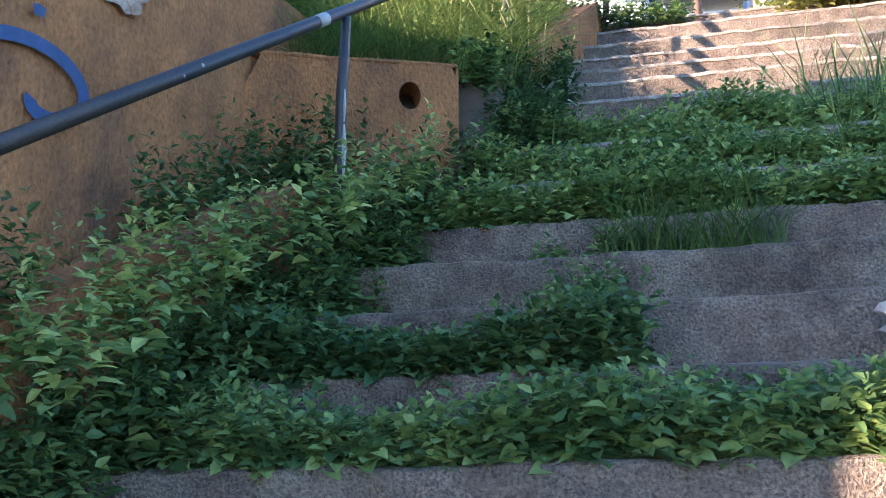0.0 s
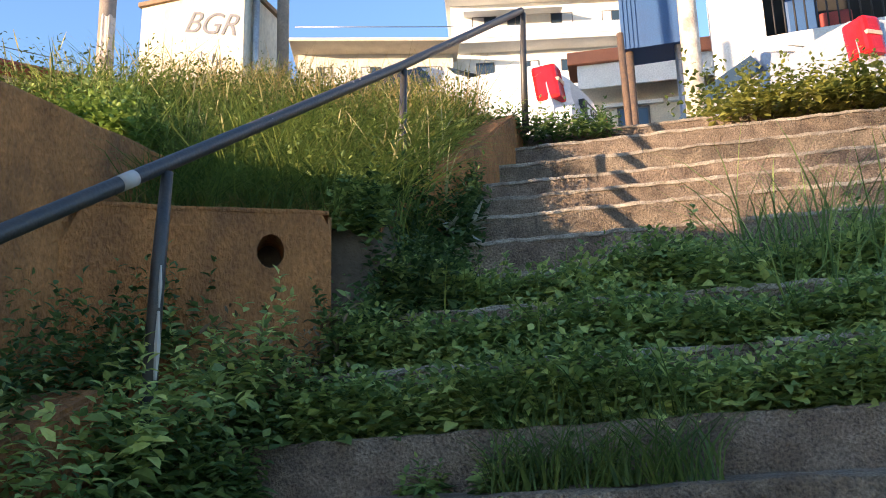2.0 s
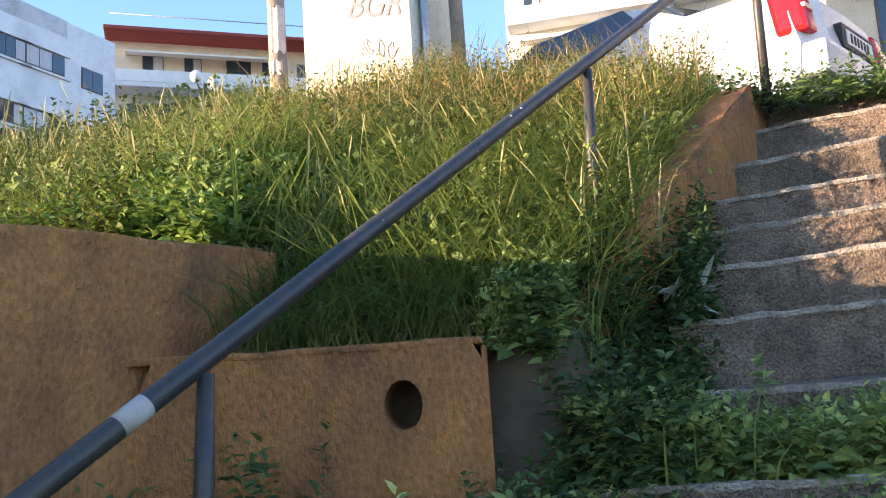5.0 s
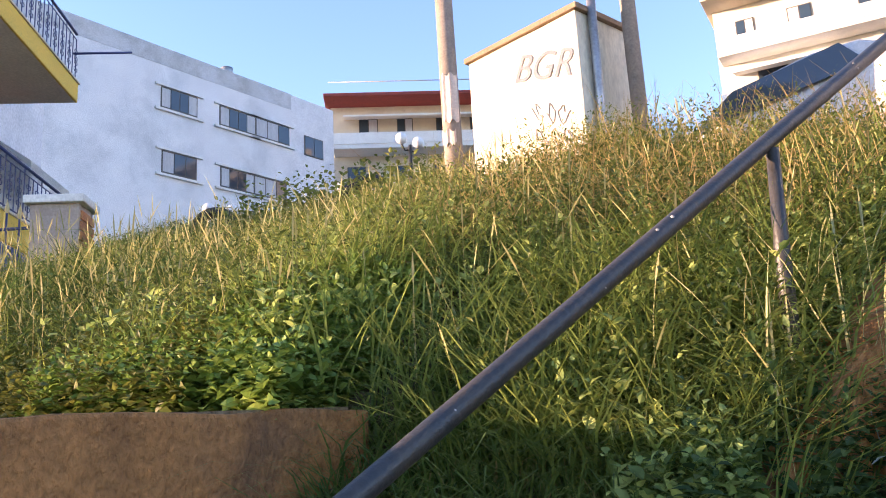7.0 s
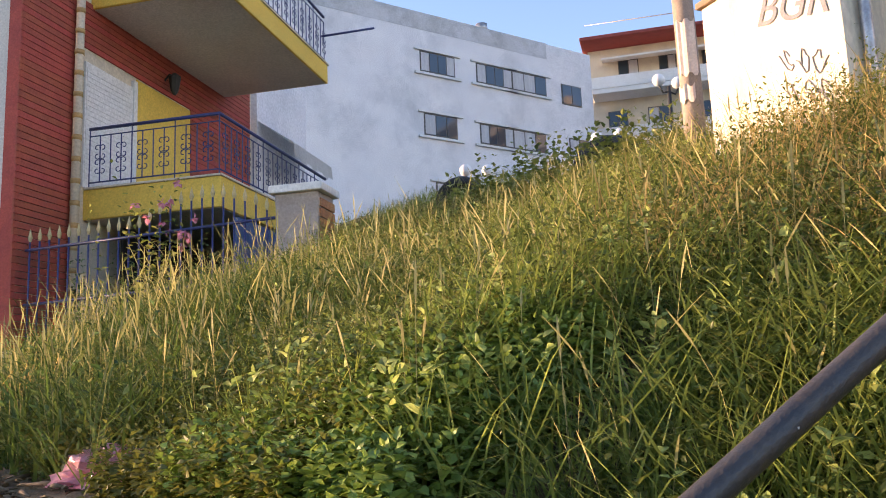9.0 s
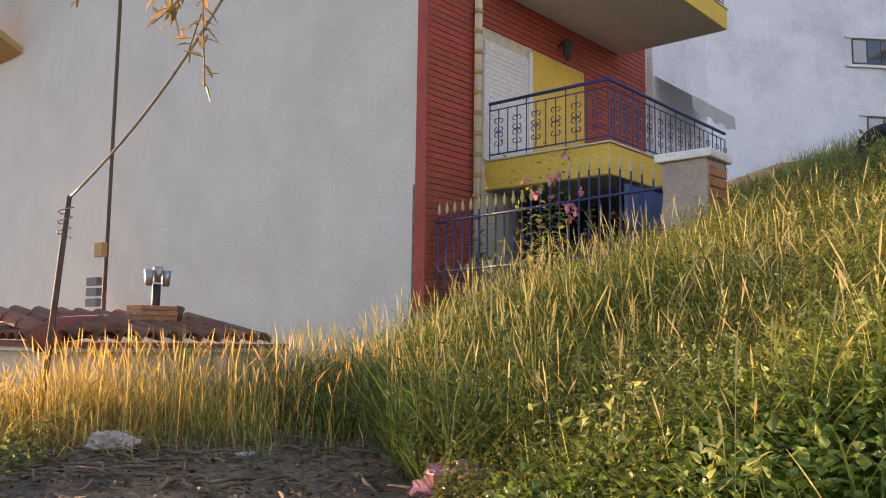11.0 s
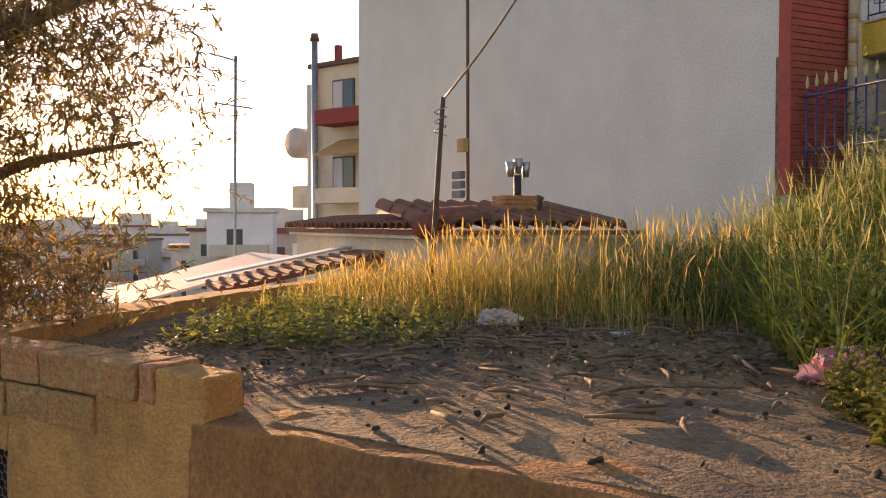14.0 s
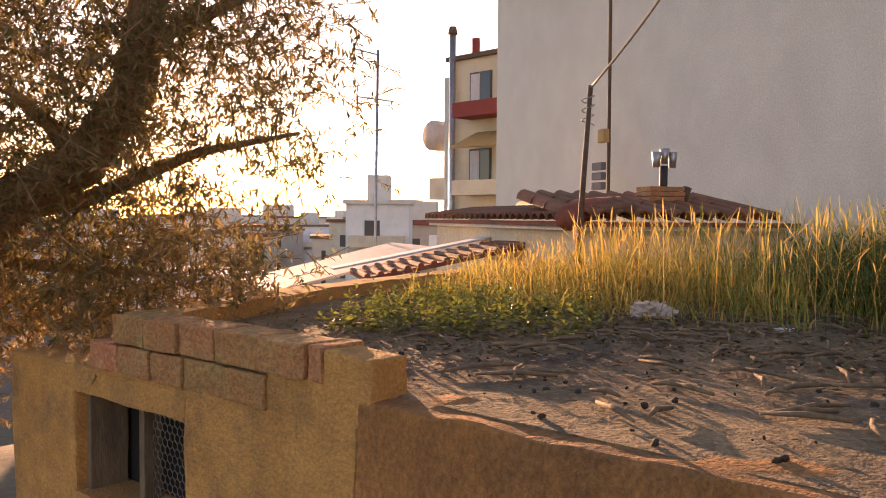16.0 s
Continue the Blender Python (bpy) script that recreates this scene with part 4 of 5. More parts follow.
# flats beyond the gable wall
nb = empty("neighbour_flats", facing(-28.3, -5.25, 60) , "cream flats with a steel flue and small balconies", "apartment building")
box("wall", 0, -0.2, -14, 5, 6, 7.7, CREAM, nb)
box("roof_edge", -0.1, -0.35, 7.7, 5, 6, 7.85, RUST, nb)
box("side_wall", -0.35, -0.15, -14, 0, 6, 7.2, WALLW, nb)
tube("flue", [(0.3, -0.4, -6), (0.3, -0.4, 8.6)], 0.11, STEEL, nb, 10)
tube("flue_cap", [(0.3, -0.4, 8.6), (0.3, -0.4, 8.85)], [0.17, 0.12], RUST, nb, 10)
tube("chimney", [(0.75, 0.3, 7.7), (0.75, 0.3, 8.5)], 0.14, REDEAVE, nb, 8)
for z in (0.6, 3.0, 5.6):
    b = box("balcony", 1.0, -1.1, z, 3.5, -0.2, z + 0.5, REDEAVE if z > 4 else CREAM, nb, 0.02)
    house_window(nb, 1.0, z + 0.3, 2.0, z + 1.6, "cg", -0.22, False)
box("awning", 1.3, -1.6, 5.2, 3.5, -0.2, 5.26, TAN, nb, 0, m=Matrix.Translation((0, 0, 5.2)) @ Matrix.Rotation(radians(25), 4, "X") @ Matrix.Translation((0, 0, -5.2)))
tube("round_awning", [(-0.9, -0.2, 5.2), (-0.9, 1.6, 5.2)], 0.55, PAPER, nb, 14)
for z in (0.8, 2.9):
    box("side_balcony", -1.5, 0.2, z, -0.35, 2.2, z + 0.8, WHITE if z < 2 else CREAM, nb, 0.02)

# masts, antenna, cable
mast = empty("roof_mast", HM, "thin dark mast with cable boxes in front of the gable wall", "mast")
tube("pole", [(-6.6, -0.45, 1.5), (-6.65, -0.45, 9.6)], 0.032, RUST, mast, 8)
box("junction_box", -6.75, -0.6, 3.55, -6.5, -0.5, 3.78, TAN, mast, 0.01)
for j in range(3):
    box("amplifier", -6.95, -0.6, 2.75 + j * 0.17, -6.6, -0.5, 2.88 + j * 0.17, GREYM, mast, 0.01)
pt = empty("cable_pole", Matrix.Identity(4), "leaning rusty cable pole on the flat roof", "pole")
tube("pole", [(-5.85, 1.88, 1.6), (-5.97, 1.97, 3.28)], [0.024, 0.019], RUST, pt, 8)
cpts = []
A_, B_ = Vector((-5.97, 1.97, 3.26)), Vector((-3.05, 3.62, 5.25))
for j in range(17):
    f = j / 16
    p = A_.lerp(B_, f)
    p.z -= 0.28 * math.sin(math.pi * f)
    cpts.append(p)
tube("cable", cpts, 0.010, mat("pale_cable", (0.5, 0.42, 0.34), (0.4, 0.33, 0.27), 20, 0.7, 0.2), pt, 6)
tube("cable_coil", [(-5.97 + 0.03 * math.sin(a), 1.95 + 0.05 * math.cos(a), 3.2 - 0.012 * a) for a in range(20)], 0.006, STEEL, pt, 4)
ant = empty("tv_antenna", Matrix.Translation((-16.15, -3.68, 0)) @ Matrix.Rotation(radians(75), 4, "Z"), "tall thin television antenna mast", "antenna")
tube("mast", [(0, 0, -3), (0.1, 0, 5.75)], 0.03, STEEL, ant, 6)
tube("boom", [(0.5, 0, 4.65), (-0.45, 0, 4.82)], 0.018, STEEL, ant, 5)
tube("boom", [(0.1, 0, 5.65), (-0.55, 0, 5.85)], 0.018, STEEL, ant, 5)
for j in range(6):
    tube("element", [(-0.5 + j * 0.11, -0.15, 5.82 - j * 0.03), (-0.5 + j * 0.11, 0.15, 5.82 - j * 0.03)], 0.008, STEEL, ant, 4)
tube("element", [(-0.42, 0, 4.5), (-0.42, 0, 5.1)], 0.012, STEEL, ant, 4)

# the town below
rc = random.Random(21)
TOWN = [WHITE, CREAM, WALLW, BLUEW, mat("beige_render", (0.5, 0.44, 0.36), (0.44, 0.38, 0.31), 1, 0.9, 0.1)]
TOWNS = [(108.3, 60, 3.2, 4.6, 6.0)]
for j in range(74):
    d = 75 + 240 * (j / 74) ** 1.1
    TOWNS.append((rc.uniform(99, 142), d, 2.27 - 0.006 * d + rc.uniform(-3.0, 0.6) * d / 140, rc.uniform(6, 13), rc.uniform(6, 10)))
for azd, d, top, w, dp in TOWNS:
    az = radians(azd)
    b = empty("town_house", Matrix.Translation((-math.sin(az) * d, math.cos(az) * d, 0)) @ Matrix.Rotation(az + math.pi + rc.uniform(-0.5, 0.5), 4, "Z") @ Matrix.Rotation(math.pi, 4, "Z"), "far pale house in the town below", "house", "houses of the town")
    box("wall", -w / 2, 0, -20, w / 2, dp, top, rc.choice(TOWN), b)
    box("roof", -w / 2 - 0.2, -0.25, top, w / 2 + 0.2, dp + 0.2, top + 0.3, rc.choice((TILE, WALLW, CONC)), b)
    box("roof_hut", -w * 0.2, 2, top + 0.3, w * 0.15, 5, top + 2.2, WALLW, b)
    for f in range(3):
        n = int(w / 3)
        for q in range(n):
            x = -w / 2 + w * (q + 0.3) / n
            box("window", x, -0.05, top - 2.6 - f * 3, x + 1.1, 0, top - 1.2 - f * 3, FRAME, b)
        if rc.random() < 0.6:
            box("balcony", -w / 2 + 0.3, -1.2, top - 3.1 - f * 3, w / 2 - 0.3, -0.05, top - 2.3 - f * 3, rc.choice((WHITE, CREAM)), b)
disc = bmesh.new()
bmesh.ops.create_icosphere(disc, subdivisions=3, radius=19)
SUNM = bpy.data.materials.new("sun_glow")
SUNM.use_nodes = True
SUNM.node_tree.nodes["Principled BSDF"].inputs["Emission Color"].default_value = (1, 0.82, 0.5, 1)
SUNM.node_tree.nodes["Principled BSDF"].inputs["Emission Strength"].default_value = 6.0
sb = part("sun_disc", disc, SUNM)
sb.matrix_world = Matrix.Translation((-0.8868 * 1200, -0.5435 * 1200, 0.047 * 1200 + 2))
tagged(sb, "low evening sun over the town", "sun", kind="structure")

# ---- plants ----
rng = np.random.default_rng(7)


def norm(v):
    return v / np.maximum(np.linalg.norm(v, axis=1, keepdims=True), 1e-9)


def blades(base, height, width, lean, curl=0.5):
    """Grass blades as bent tapering strips: three levels and a tip. All arguments are arrays over the blades."""
    n = len(base)
    az = rng.uniform(0, math.tau, n)
    d = np.stack((np.cos(az), np.sin(az), np.zeros(n)), 1)
    s = np.stack((-np.sin(az + rng.normal(0, 0.5, n)), np.cos(az), np.zeros(n)), 1)
    levels = []
    for f in (0, 0.4, 0.75, 1.0):
        out = lean * (f ** 1.8) * height
        up = height * (f - curl * 0.5 * lean * f ** 3)
        c = base + d * out[:, None] + np.array((0, 0, 1.0)) * up[:, None]
        w = width * (1 - f) ** 0.6 * 0.5
        levels.append((c - s * w[:, None], c + s * w[:, None], c))
    V = np.stack((levels[0][0], levels[0][1], levels[1][0], levels[1][1], levels[2][0], levels[2][1], levels[3][2]), 1).reshape(-1, 3)
    o = (np.arange(n) * 7)[:, None]
    quads = np.concatenate((o + np.array((0, 1, 3, 2)), o + np.array((2, 3, 5, 4))), 0)
    tris = o + np.array((4, 5, 6))
    return V, quads.tolist() + tris.tolist()


def ears(base, height, lean):
    """Grass stalks, each with a fat bristly seed head."""
    n = len(base)
    az = rng.uniform(0, math.tau, n)
    d = np.stack((np.cos(az), np.sin(az), np.zeros(n)), 1)
    s = np.stack((-np.sin(az), np.cos(az), np.zeros(n)), 1)
    pts = []
    for f, w in ((0, 0.0009), (0.6, 0.0008), (0.80, 0.0008), (0.85, 0.0034), (0.93, 0.0030), (1.0, 0.0006)):
        c = base + d * (lean * f ** 2 * height)[:, None] + np.array((0, 0, 1.0)) * (height * f * (1 - 0.25 * lean * f))[:, None]
        pts += [c - s * w, c + s * w]
    V = np.stack(pts, 1).reshape(-1, 3)
    o = (np.arange(n) * 12)[:, None]
    F = np.concatenate([o + np.array((2 * k, 2 * k + 1, 2 * k + 3, 2 * k + 2)) for k in range(5)], 0)
    return V, F.tolist()


def leaves(pos, direc, length, width, droop=0.25):
    """Pointed oval leaves, folded along the middle."""
    n = len(pos)
    direc = norm(direc)
    side = norm(np.cross(direc, np.tile((0, 0, 1.0), (n, 1)) + rng.normal(0, 0.35, (n, 3))))
    up = np.cross(side, direc)
    L, W = length[:, None], width[:, None]
    tip = pos + direc * L - up * L * droop
    m1, m2 = pos + direc * L * 0.35, pos + direc * L * 0.7 - up * L * droop * 0.4
    a = [pos, m1 - side * W * 0.5 + up * W * 0.15, m1, m1 + side * W * 0.5 + up * W * 0.15, m2 - side * W * 0.36 + up * W * 0.1, m2, m2 + side * W * 0.36 + up * W * 0.1, tip]
    V = np.stack(a, 1).reshape(-1, 3)
    o = (np.arange(n) * 8)[:, None]
    Q = np.concatenate([o + np.array(q) for q in ((1, 2, 5, 4), (2, 3, 6, 5))], 0).tolist()
    T = np.concatenate([o + np.array(q) for q in ((0, 2, 1), (0, 3, 2), (4, 5, 7), (5, 6, 7))], 0).tolist()
    return V, Q + T


def plants(base, height, per, leaf, spread=0.55, keep=0.15):
    """Leafy upright weeds: leaves in spirals up each stem, smaller towards the tip."""
    n = len(base)
    f = np.tile((np.arange(per) + 0.6) / per, (n, 1)) + rng.normal(0, 0.04, (n, per))
    az = rng.uniform(0, math.tau, (n, 1)) + np.arange(per)[None] * 2.4 + rng.normal(0, 0.3, (n, per))
    leanv = rng.normal(0, 0.16, (n, 1, 2))
    h = height[:, None]
    p = np.empty((n, per, 3))
    p[:, :, 0] = base[:, None, 0] + leanv[:, :, 0] * f * h
    p[:, :, 1] = base[:, None, 1] + leanv[:, :, 1] * f * h
    p[:, :, 2] = base[:, None, 2] + f * h
    el = np.clip(0.1 + 0.7 * f ** 2 + rng.normal(0, 0.25, (n, per)), -0.5, 1.2)
    d = np.stack((np.cos(az) * np.cos(el), np.sin(az) * np.cos(el), np.sin(el)), -1)
    ln = leaf * (1.15 - 0.65 * f) * rng.uniform(0.7, 1.25, (n, per))
    return leaves(p.reshape(-1, 3), d.reshape(-1, 3), ln.ravel(), (ln * spread * rng.uniform(0.8, 1.2, (n, per))).ravel())


def stuff(name, geo, material, label, category):
    ob = raw(name, geo[0], geo[1], material)
    return tagged(ob, label, category, kind="stuff")


def step_top(x, y):
    x, y = np.asarray(x, float), np.asarray(y, float)
    n, X = y * DX - x * DY, x * DX + y * DY
    k = np.clip(np.searchsorted(EDGE_N, n, side="right") - 1, 0, 19)
    return np.where(X > LEFT[k], EDGE_Z[k] + LEAN * (X + 0.1), land(x, y))


def local(X, n):
    return X * DX - n * DY, X * DY + n * DX


def bank_points(n, x0, x1, y0, y1):
    x, y = rng.uniform(x0, x1, n), rng.uniform(y0, y1, n)
    ok = (x < 0.42 + 0.26 * (y - 4.1)) & ((y > 3.92 + 0.02 * x) | (x < -3.2)) & (y > 3.9 - 0.12 * (x + 2.0))
    ok &= ~((x > -1.95) & (x < -0.75) & (y > 6.85))
    hx, hy = x + 8.78, y - 5.38
    ok &= (hx * 0.839 + hy * 0.545 > 0.1) | (hx * -0.545 + hy * 0.839 < -0.05)
    x, y = x[ok], y[ok]
    return np.stack((x, y, land(x, y) - 0.02), 1)


def clump(p, s=1.3, seed=0.0):
    """Smooth patchiness over the ground, 0 to 1."""
    return 0.5 + 0.25 * np.sin(p[:, 0] * s * 2.1 + seed) * np.cos(p[:, 1] * s * 1.7 - seed) + 0.25 * np.sin(p[:, 0] * s * 4.7 - p[:, 1] * s * 3.9 + 2 * seed)


# bank: green below, drier towards the top
P = bank_points(90000, -6.5, 1.9, 3.8, 8.2)
P = P[rng.uniform(0, 1, len(P)) < 0.22 + 0.78 * smooth(0.35, 0.7, clump(P, 2.6, 0.9))]
c = clump(P)
h = (0.12 + 0.30 * c) * rng.uniform(0.5, 1.35, len(P))
stuff("bank_grass", blades(P, h, rng.uniform(0.004, 0.011, len(P)), rng.uniform(0.2, 1.3, len(P))), GRASS, "tall fresh green grass on the bank", "grass")
P = bank_points(26000, -12, -2, 5.0, 14)
h = 0.27 * rng.uniform(0.6, 1.4, len(P))
stuff("bank_grass_far", blades(P, h, rng.uniform(0.005, 0.010, len(P)), rng.uniform(0.15, 1.2, len(P))), GRASS, "tall green grass higher on the bank", "grass")
P = bank_points(15000, -8, 2.0, 4.2, 9.5)
P = P[rng.uniform(0, 1, len(P)) < 0.25 + 0.75 * smooth(4.6, 6.2, P[:, 1])]
h = rng.uniform(0.2, 0.5, len(P))
stuff("dry_grass", blades(P, h, rng.uniform(0.002, 0.0042, len(P)), rng.uniform(0.2, 1.1, len(P))), DRY, "straw-coloured dry grass among the green", "grass")
P = bank_points(2800, -7, 1.8, 3.85, 9)
EAR = mat("seed_head", (0.40, 0.37, 0.15), (0.32, 0.31, 0.12), 3, 0.7, 0.0, island=0.3, trans=0.4)
stuff("seed_heads", ears(P, rng.uniform(0.28, 0.55, len(P)), rng.uniform(0.05, 0.5, len(P))), EAR, "barley-like seed heads above the grass", "grass")
P = bank_points(14000, -6.5, 1.7, 3.85, 8.4)
P = P[clump(P, 0.9, 2.0) > 0.33]
stuff("bank_weeds", plants(P, rng.uniform(0.12, 0.46, len(P)), 18, 0.042, 0.38), LIME, "light green leafy weeds among the bank grass", "weeds")
P = bank_points(3600, -0.62, 0.75, 3.8, 4.9)
stuff("long_grass", blades(P, rng.uniform(0.2, 0.46, len(P)), rng.uniform(0.005, 0.010, len(P)), rng.uniform(0.5, 1.6, len(P)), 0.8), GRASS, "long arching green grass above the drain block", "grass")
P = bank_points(7500, -6.5, 1.2, 3.9, 8.0)
P = P[clump(P, 1.9, 4.0) > 0.52]
stuff("bank_herbs", plants(P, rng.uniform(0.1, 0.34, len(P)), 14, 0.06, 0.6), WEED, "dark broad-leaved herbs in clumps on the bank", "weeds")
x, y = rng.uniform(-0.66, 0.12, 1500), rng.uniform(3.72, 4.12, 1500)
y += 0.2 * x
P = np.stack((x, y, np.maximum(land(x, y), 1.385)), 1)
stuff("block_top_grass", blades(P, rng.uniform(0.12, 0.34, len(P)), rng.uniform(0.004, 0.009, len(P)), rng.uniform(0.5, 1.8, len(P)), 0.9), GRASS, "long grass falling over the top of the drain block", "grass")
P = P[:420] - np.array((0, 0.05, 0))
stuff("block_top_straw", blades(P, rng.uniform(0.06, 0.16, len(P)), rng.uniform(0.003, 0.006, len(P)), rng.uniform(0.8, 2.0, len(P)), 1.0), DRY, "dead straw along the edge of the drain block", "grass")
# tall dry stand at the head of the bank
P = bank_points(4200, -1.2, 1.3, 4.9, 6.7)
P = P[rng.uniform(0, 1, len(P)) < 0.3 + 0.7 * smooth(0.35, 0.65, clump(P, 2.3, 2.2))]
stuff("crest_stalks", blades(P, rng.uniform(0.25, 0.62, len(P)), rng.uniform(0.004, 0.008, len(P)), rng.uniform(0.1, 0.9, len(P))), DRY, "tall dry stalks at the head of the bank", "grass")
P = bank_points(2600, -1.2, 1.35, 4.8, 6.7)
stuff("crest_herbs", plants(P, rng.uniform(0.2, 0.5, len(P)), 16, 0.04, 0.4), LIME, "light green weeds at the head of the bank", "weeds")
# broad-leaved patch at the slab's edge
x, y = rng.uniform(-1.65, -0.72, 1700), rng.uniform(3.66, 4.55, 1700)
P = np.stack((x, y, np.maximum(land(x, y), SLAB_Z)), 1)
stuff("nettle_patch", plants(P, rng.uniform(0.06, 0.2, len(P)), 10, 0.045, 0.75), mat("nettle_leaf", (0.17, 0.26, 0.05), (0.12, 0.21, 0.04), 3, 0.5, 0.0, island=0.3, trans=0.3), "low patch of broad bright green leaves", "weeds")
x, y = rng.uniform(-3.0, -1.0, 1700), rng.uniform(3.62, 4.4, 1700)
ok = (y > 3.75) | (x > -2.0)
x, y = x[ok], y[ok]
P = np.stack((x, y, np.maximum(land(x, y), SLAB_Z)), 1)
stuff("yellow_weeds", plants(P, rng.uniform(0.06, 0.22, len(P)), 10, 0.04, 0.6), mat("yellowing_leaf", (0.26, 0.24, 0.05), (0.2, 0.2, 0.04), 3, 0.6, 0.0, island=0.35, trans=0.35), "yellowing low weeds along the roof slab", "weeds")

# the roof slab's far side: straw and green
n = 13000
x, y = rng.uniform(-6.4, -3.0, n), rng.uniform(1.0, 4.6, n)
dens = np.clip(smooth(-3.3, -4.5, x) * 1.2, 0, 1) * np.where((y > 3.3) & (x > -4.6), 0.35, 1.0)
ok = rng.uniform(0, 1, n) < dens * (0.35 + 0.65 * clump(np.stack((x, y), 1), 1.6, 1.0))
x, y = x[ok], y[ok]
P = np.stack((x, y, np.full(len(x), SLAB_Z)), 1)
g = rng.uniform(0, 1, len(P)) < smooth(2.4, 3.6, P[:, 1]) * 0.6
hh = (0.2 + 0.32 * smooth(-3.8, -5.2, P[:, 0])) * (0.5 + 0.5 * smooth(1.3, 2.4, P[:, 1])) * rng.uniform(0.35, 1.25, len(P)) * (0.45 + 0.95 * clump(P, 2.2, 0.7))
STRAW = mat("golden_straw", (0.66, 0.46, 0.15), (0.50, 0.34, 0.10), 2, 0.7, 0.0, island=0.45, trans=0.5)
stuff("straw_grass", blades(P[~g], hh[~g], rng.uniform(0.006, 0.014, (~g).sum()), rng.uniform(0.2, 1.7, (~g).sum()), 0.8), STRAW, "golden dry grass growing on the flat roof", "grass")
stuff("roof_grass", blades(P[g], hh[g] * 1.1, rng.uniform(0.005, 0.010, g.sum()), rng.uniform(0.15, 0.7, g.sum())), GRASS, "green grass at the roof's edge", "grass")
x, y = rng.uniform(-4.6, -2.9, 420), rng.uniform(1.0, 2.3, 420)
P = np.stack((x, y, np.full(420, SLAB_Z)), 1)
P = P[clump(P, 1.2, 0.4) > 0.35]
stuff("roof_weeds", plants(P, rng.uniform(0.05, 0.18, len(P)), 9, 0.05, 0.5), LIME, "low weeds rooted in the roof dirt", "weeds")
n = 13000
x, y = rng.uniform(-7.2, -2.2, n), rng.uniform(3.3, 5.6, n)
ok = (y > 3.68 - 0.04 * (x + 1.5) - 0.35 * smooth(-3.6, -5.0, x))
x, y = x[ok], y[ok]
P = np.stack((x, y, np.maximum(land(x, y), SLAB_Z)), 1)
stuff("toe_grass", blades(P, 0.55 * rng.uniform(0.35, 1.2, len(P)) * (0.5 + 0.8 * clump(P, 2.0, 1.3)), rng.uniform(0.006, 0.014, len(P)), rng.uniform(0.4, 2.0, len(P)), 0.7), GRASS, "tall green grass at the foot of the bank", "grass")
Q = P[rng.uniform(0, 1, len(P)) < 0.09]
stuff("toe_seed_heads", ears(Q, rng.uniform(0.45, 0.75, len(Q)), rng.uniform(0.05, 0.5, len(Q))), MATS["seed_head"], "pale seed heads at the foot of the bank", "grass")
Q = P[rng.uniform(0, 1, len(P)) < 0.07]
stuff("toe_herbs", plants(Q, rng.uniform(0.2, 0.5, len(Q)), 16, 0.055, 0.45), WEED, "dark leafy weeds in the grass at the foot of the bank", "weeds")

x, y = rng.uniform(-6.2, -3.4, 1500), rng.uniform(1.2, 4.6, 1500)
P = np.stack((x, y, np.full(1500, SLAB_Z)), 1)
P = P[rng.uniform(0, 0.8, 1500) < smooth(-3.4, -4.6, x)]
stuff("roof_seed_heads", ears(P, rng.uniform(0.35, 0.66, len(P)) * (0.5 + 0.5 * smooth(1.3, 2.4, P[:, 1])), rng.uniform(0.05, 0.7, len(P))), STRAW, "golden seed heads on the flat roof", "grass")
# weeds on and beside the stair
def weed_zone(n, X0, X1, n0, n1, h0, h1, per, leaf, spread, material, name, label, cond=None, dens=1.3):
    X, N = rng.uniform(X0, X1, n), rng.uniform(n0, n1, n)
    x, y = local(X, N)
    wallside = (x - WALL_B.x) * WALL_D.y - (y - WALL_B.y) * WALL_D.x
    ok = wallside > 0.04
    if cond is not None:
        ok &= cond(X, N, x, y)
    x, y = x[ok], y[ok]
    P = np.stack((x, y, step_top(x, y) - 0.01), 1)
    ht = rng.uniform(h0, h1, len(P)) * (0.55 + 0.75 * clump(P, dens, n0))
    return stuff(name, plants(P, ht, per, leaf, spread), material, label, "weeds")


def k_of(N):
    """Which step a point lies on, 0 for the first of the upper flight."""
    return np.searchsorted(EDGE_N, N, side="right") - 1 + K0


def back(N):
    """Share of the tread's depth, 0 at the nosing."""
    i = np.clip(np.searchsorted(EDGE_N, N, side="right") - 1, 0, 18)
    return (N - EDGE_N[i]) / (EDGE_N[i + 1] - EDGE_N[i])


weed_zone(4600, -1.9, -0.3, 1.3, 3.55, 0.12, 0.36, 21, 0.054, 0.5, WEED, "stair_weeds", "dense dark green weeds over the stair's edge", lambda X, N, x, y: X < -0.42 - 0.42 * (3.3 - N))
weed_zone(2600, -1.0, 1.2, 1.6, 2.1, 0.08, 0.22, 12, 0.055, 0.62, WEED, "tread_weeds", "dark green leafy weeds on a lower tread", lambda X, N, x, y: (k_of(N) == -7) & (back(N) > 0.1))
weed_zone(1700, -1.0, 0.12, 1.95, 2.4, 0.08, 0.22, 12, 0.06, 0.62, WEED, "tread_weeds", "dark green leafy weeds on a lower tread", lambda X, N, x, y: (k_of(N) == -6) & (back(N) > 0.1))
weed_zone(120, -0.14, 0.08, 2.35, 2.8, 0.06, 0.16, 11, 0.04, 0.62, WEED, "tread_weeds", "small clump of weeds against a riser", lambda X, N, x, y: (k_of(N) == -5) & (back(N) > 0.45))
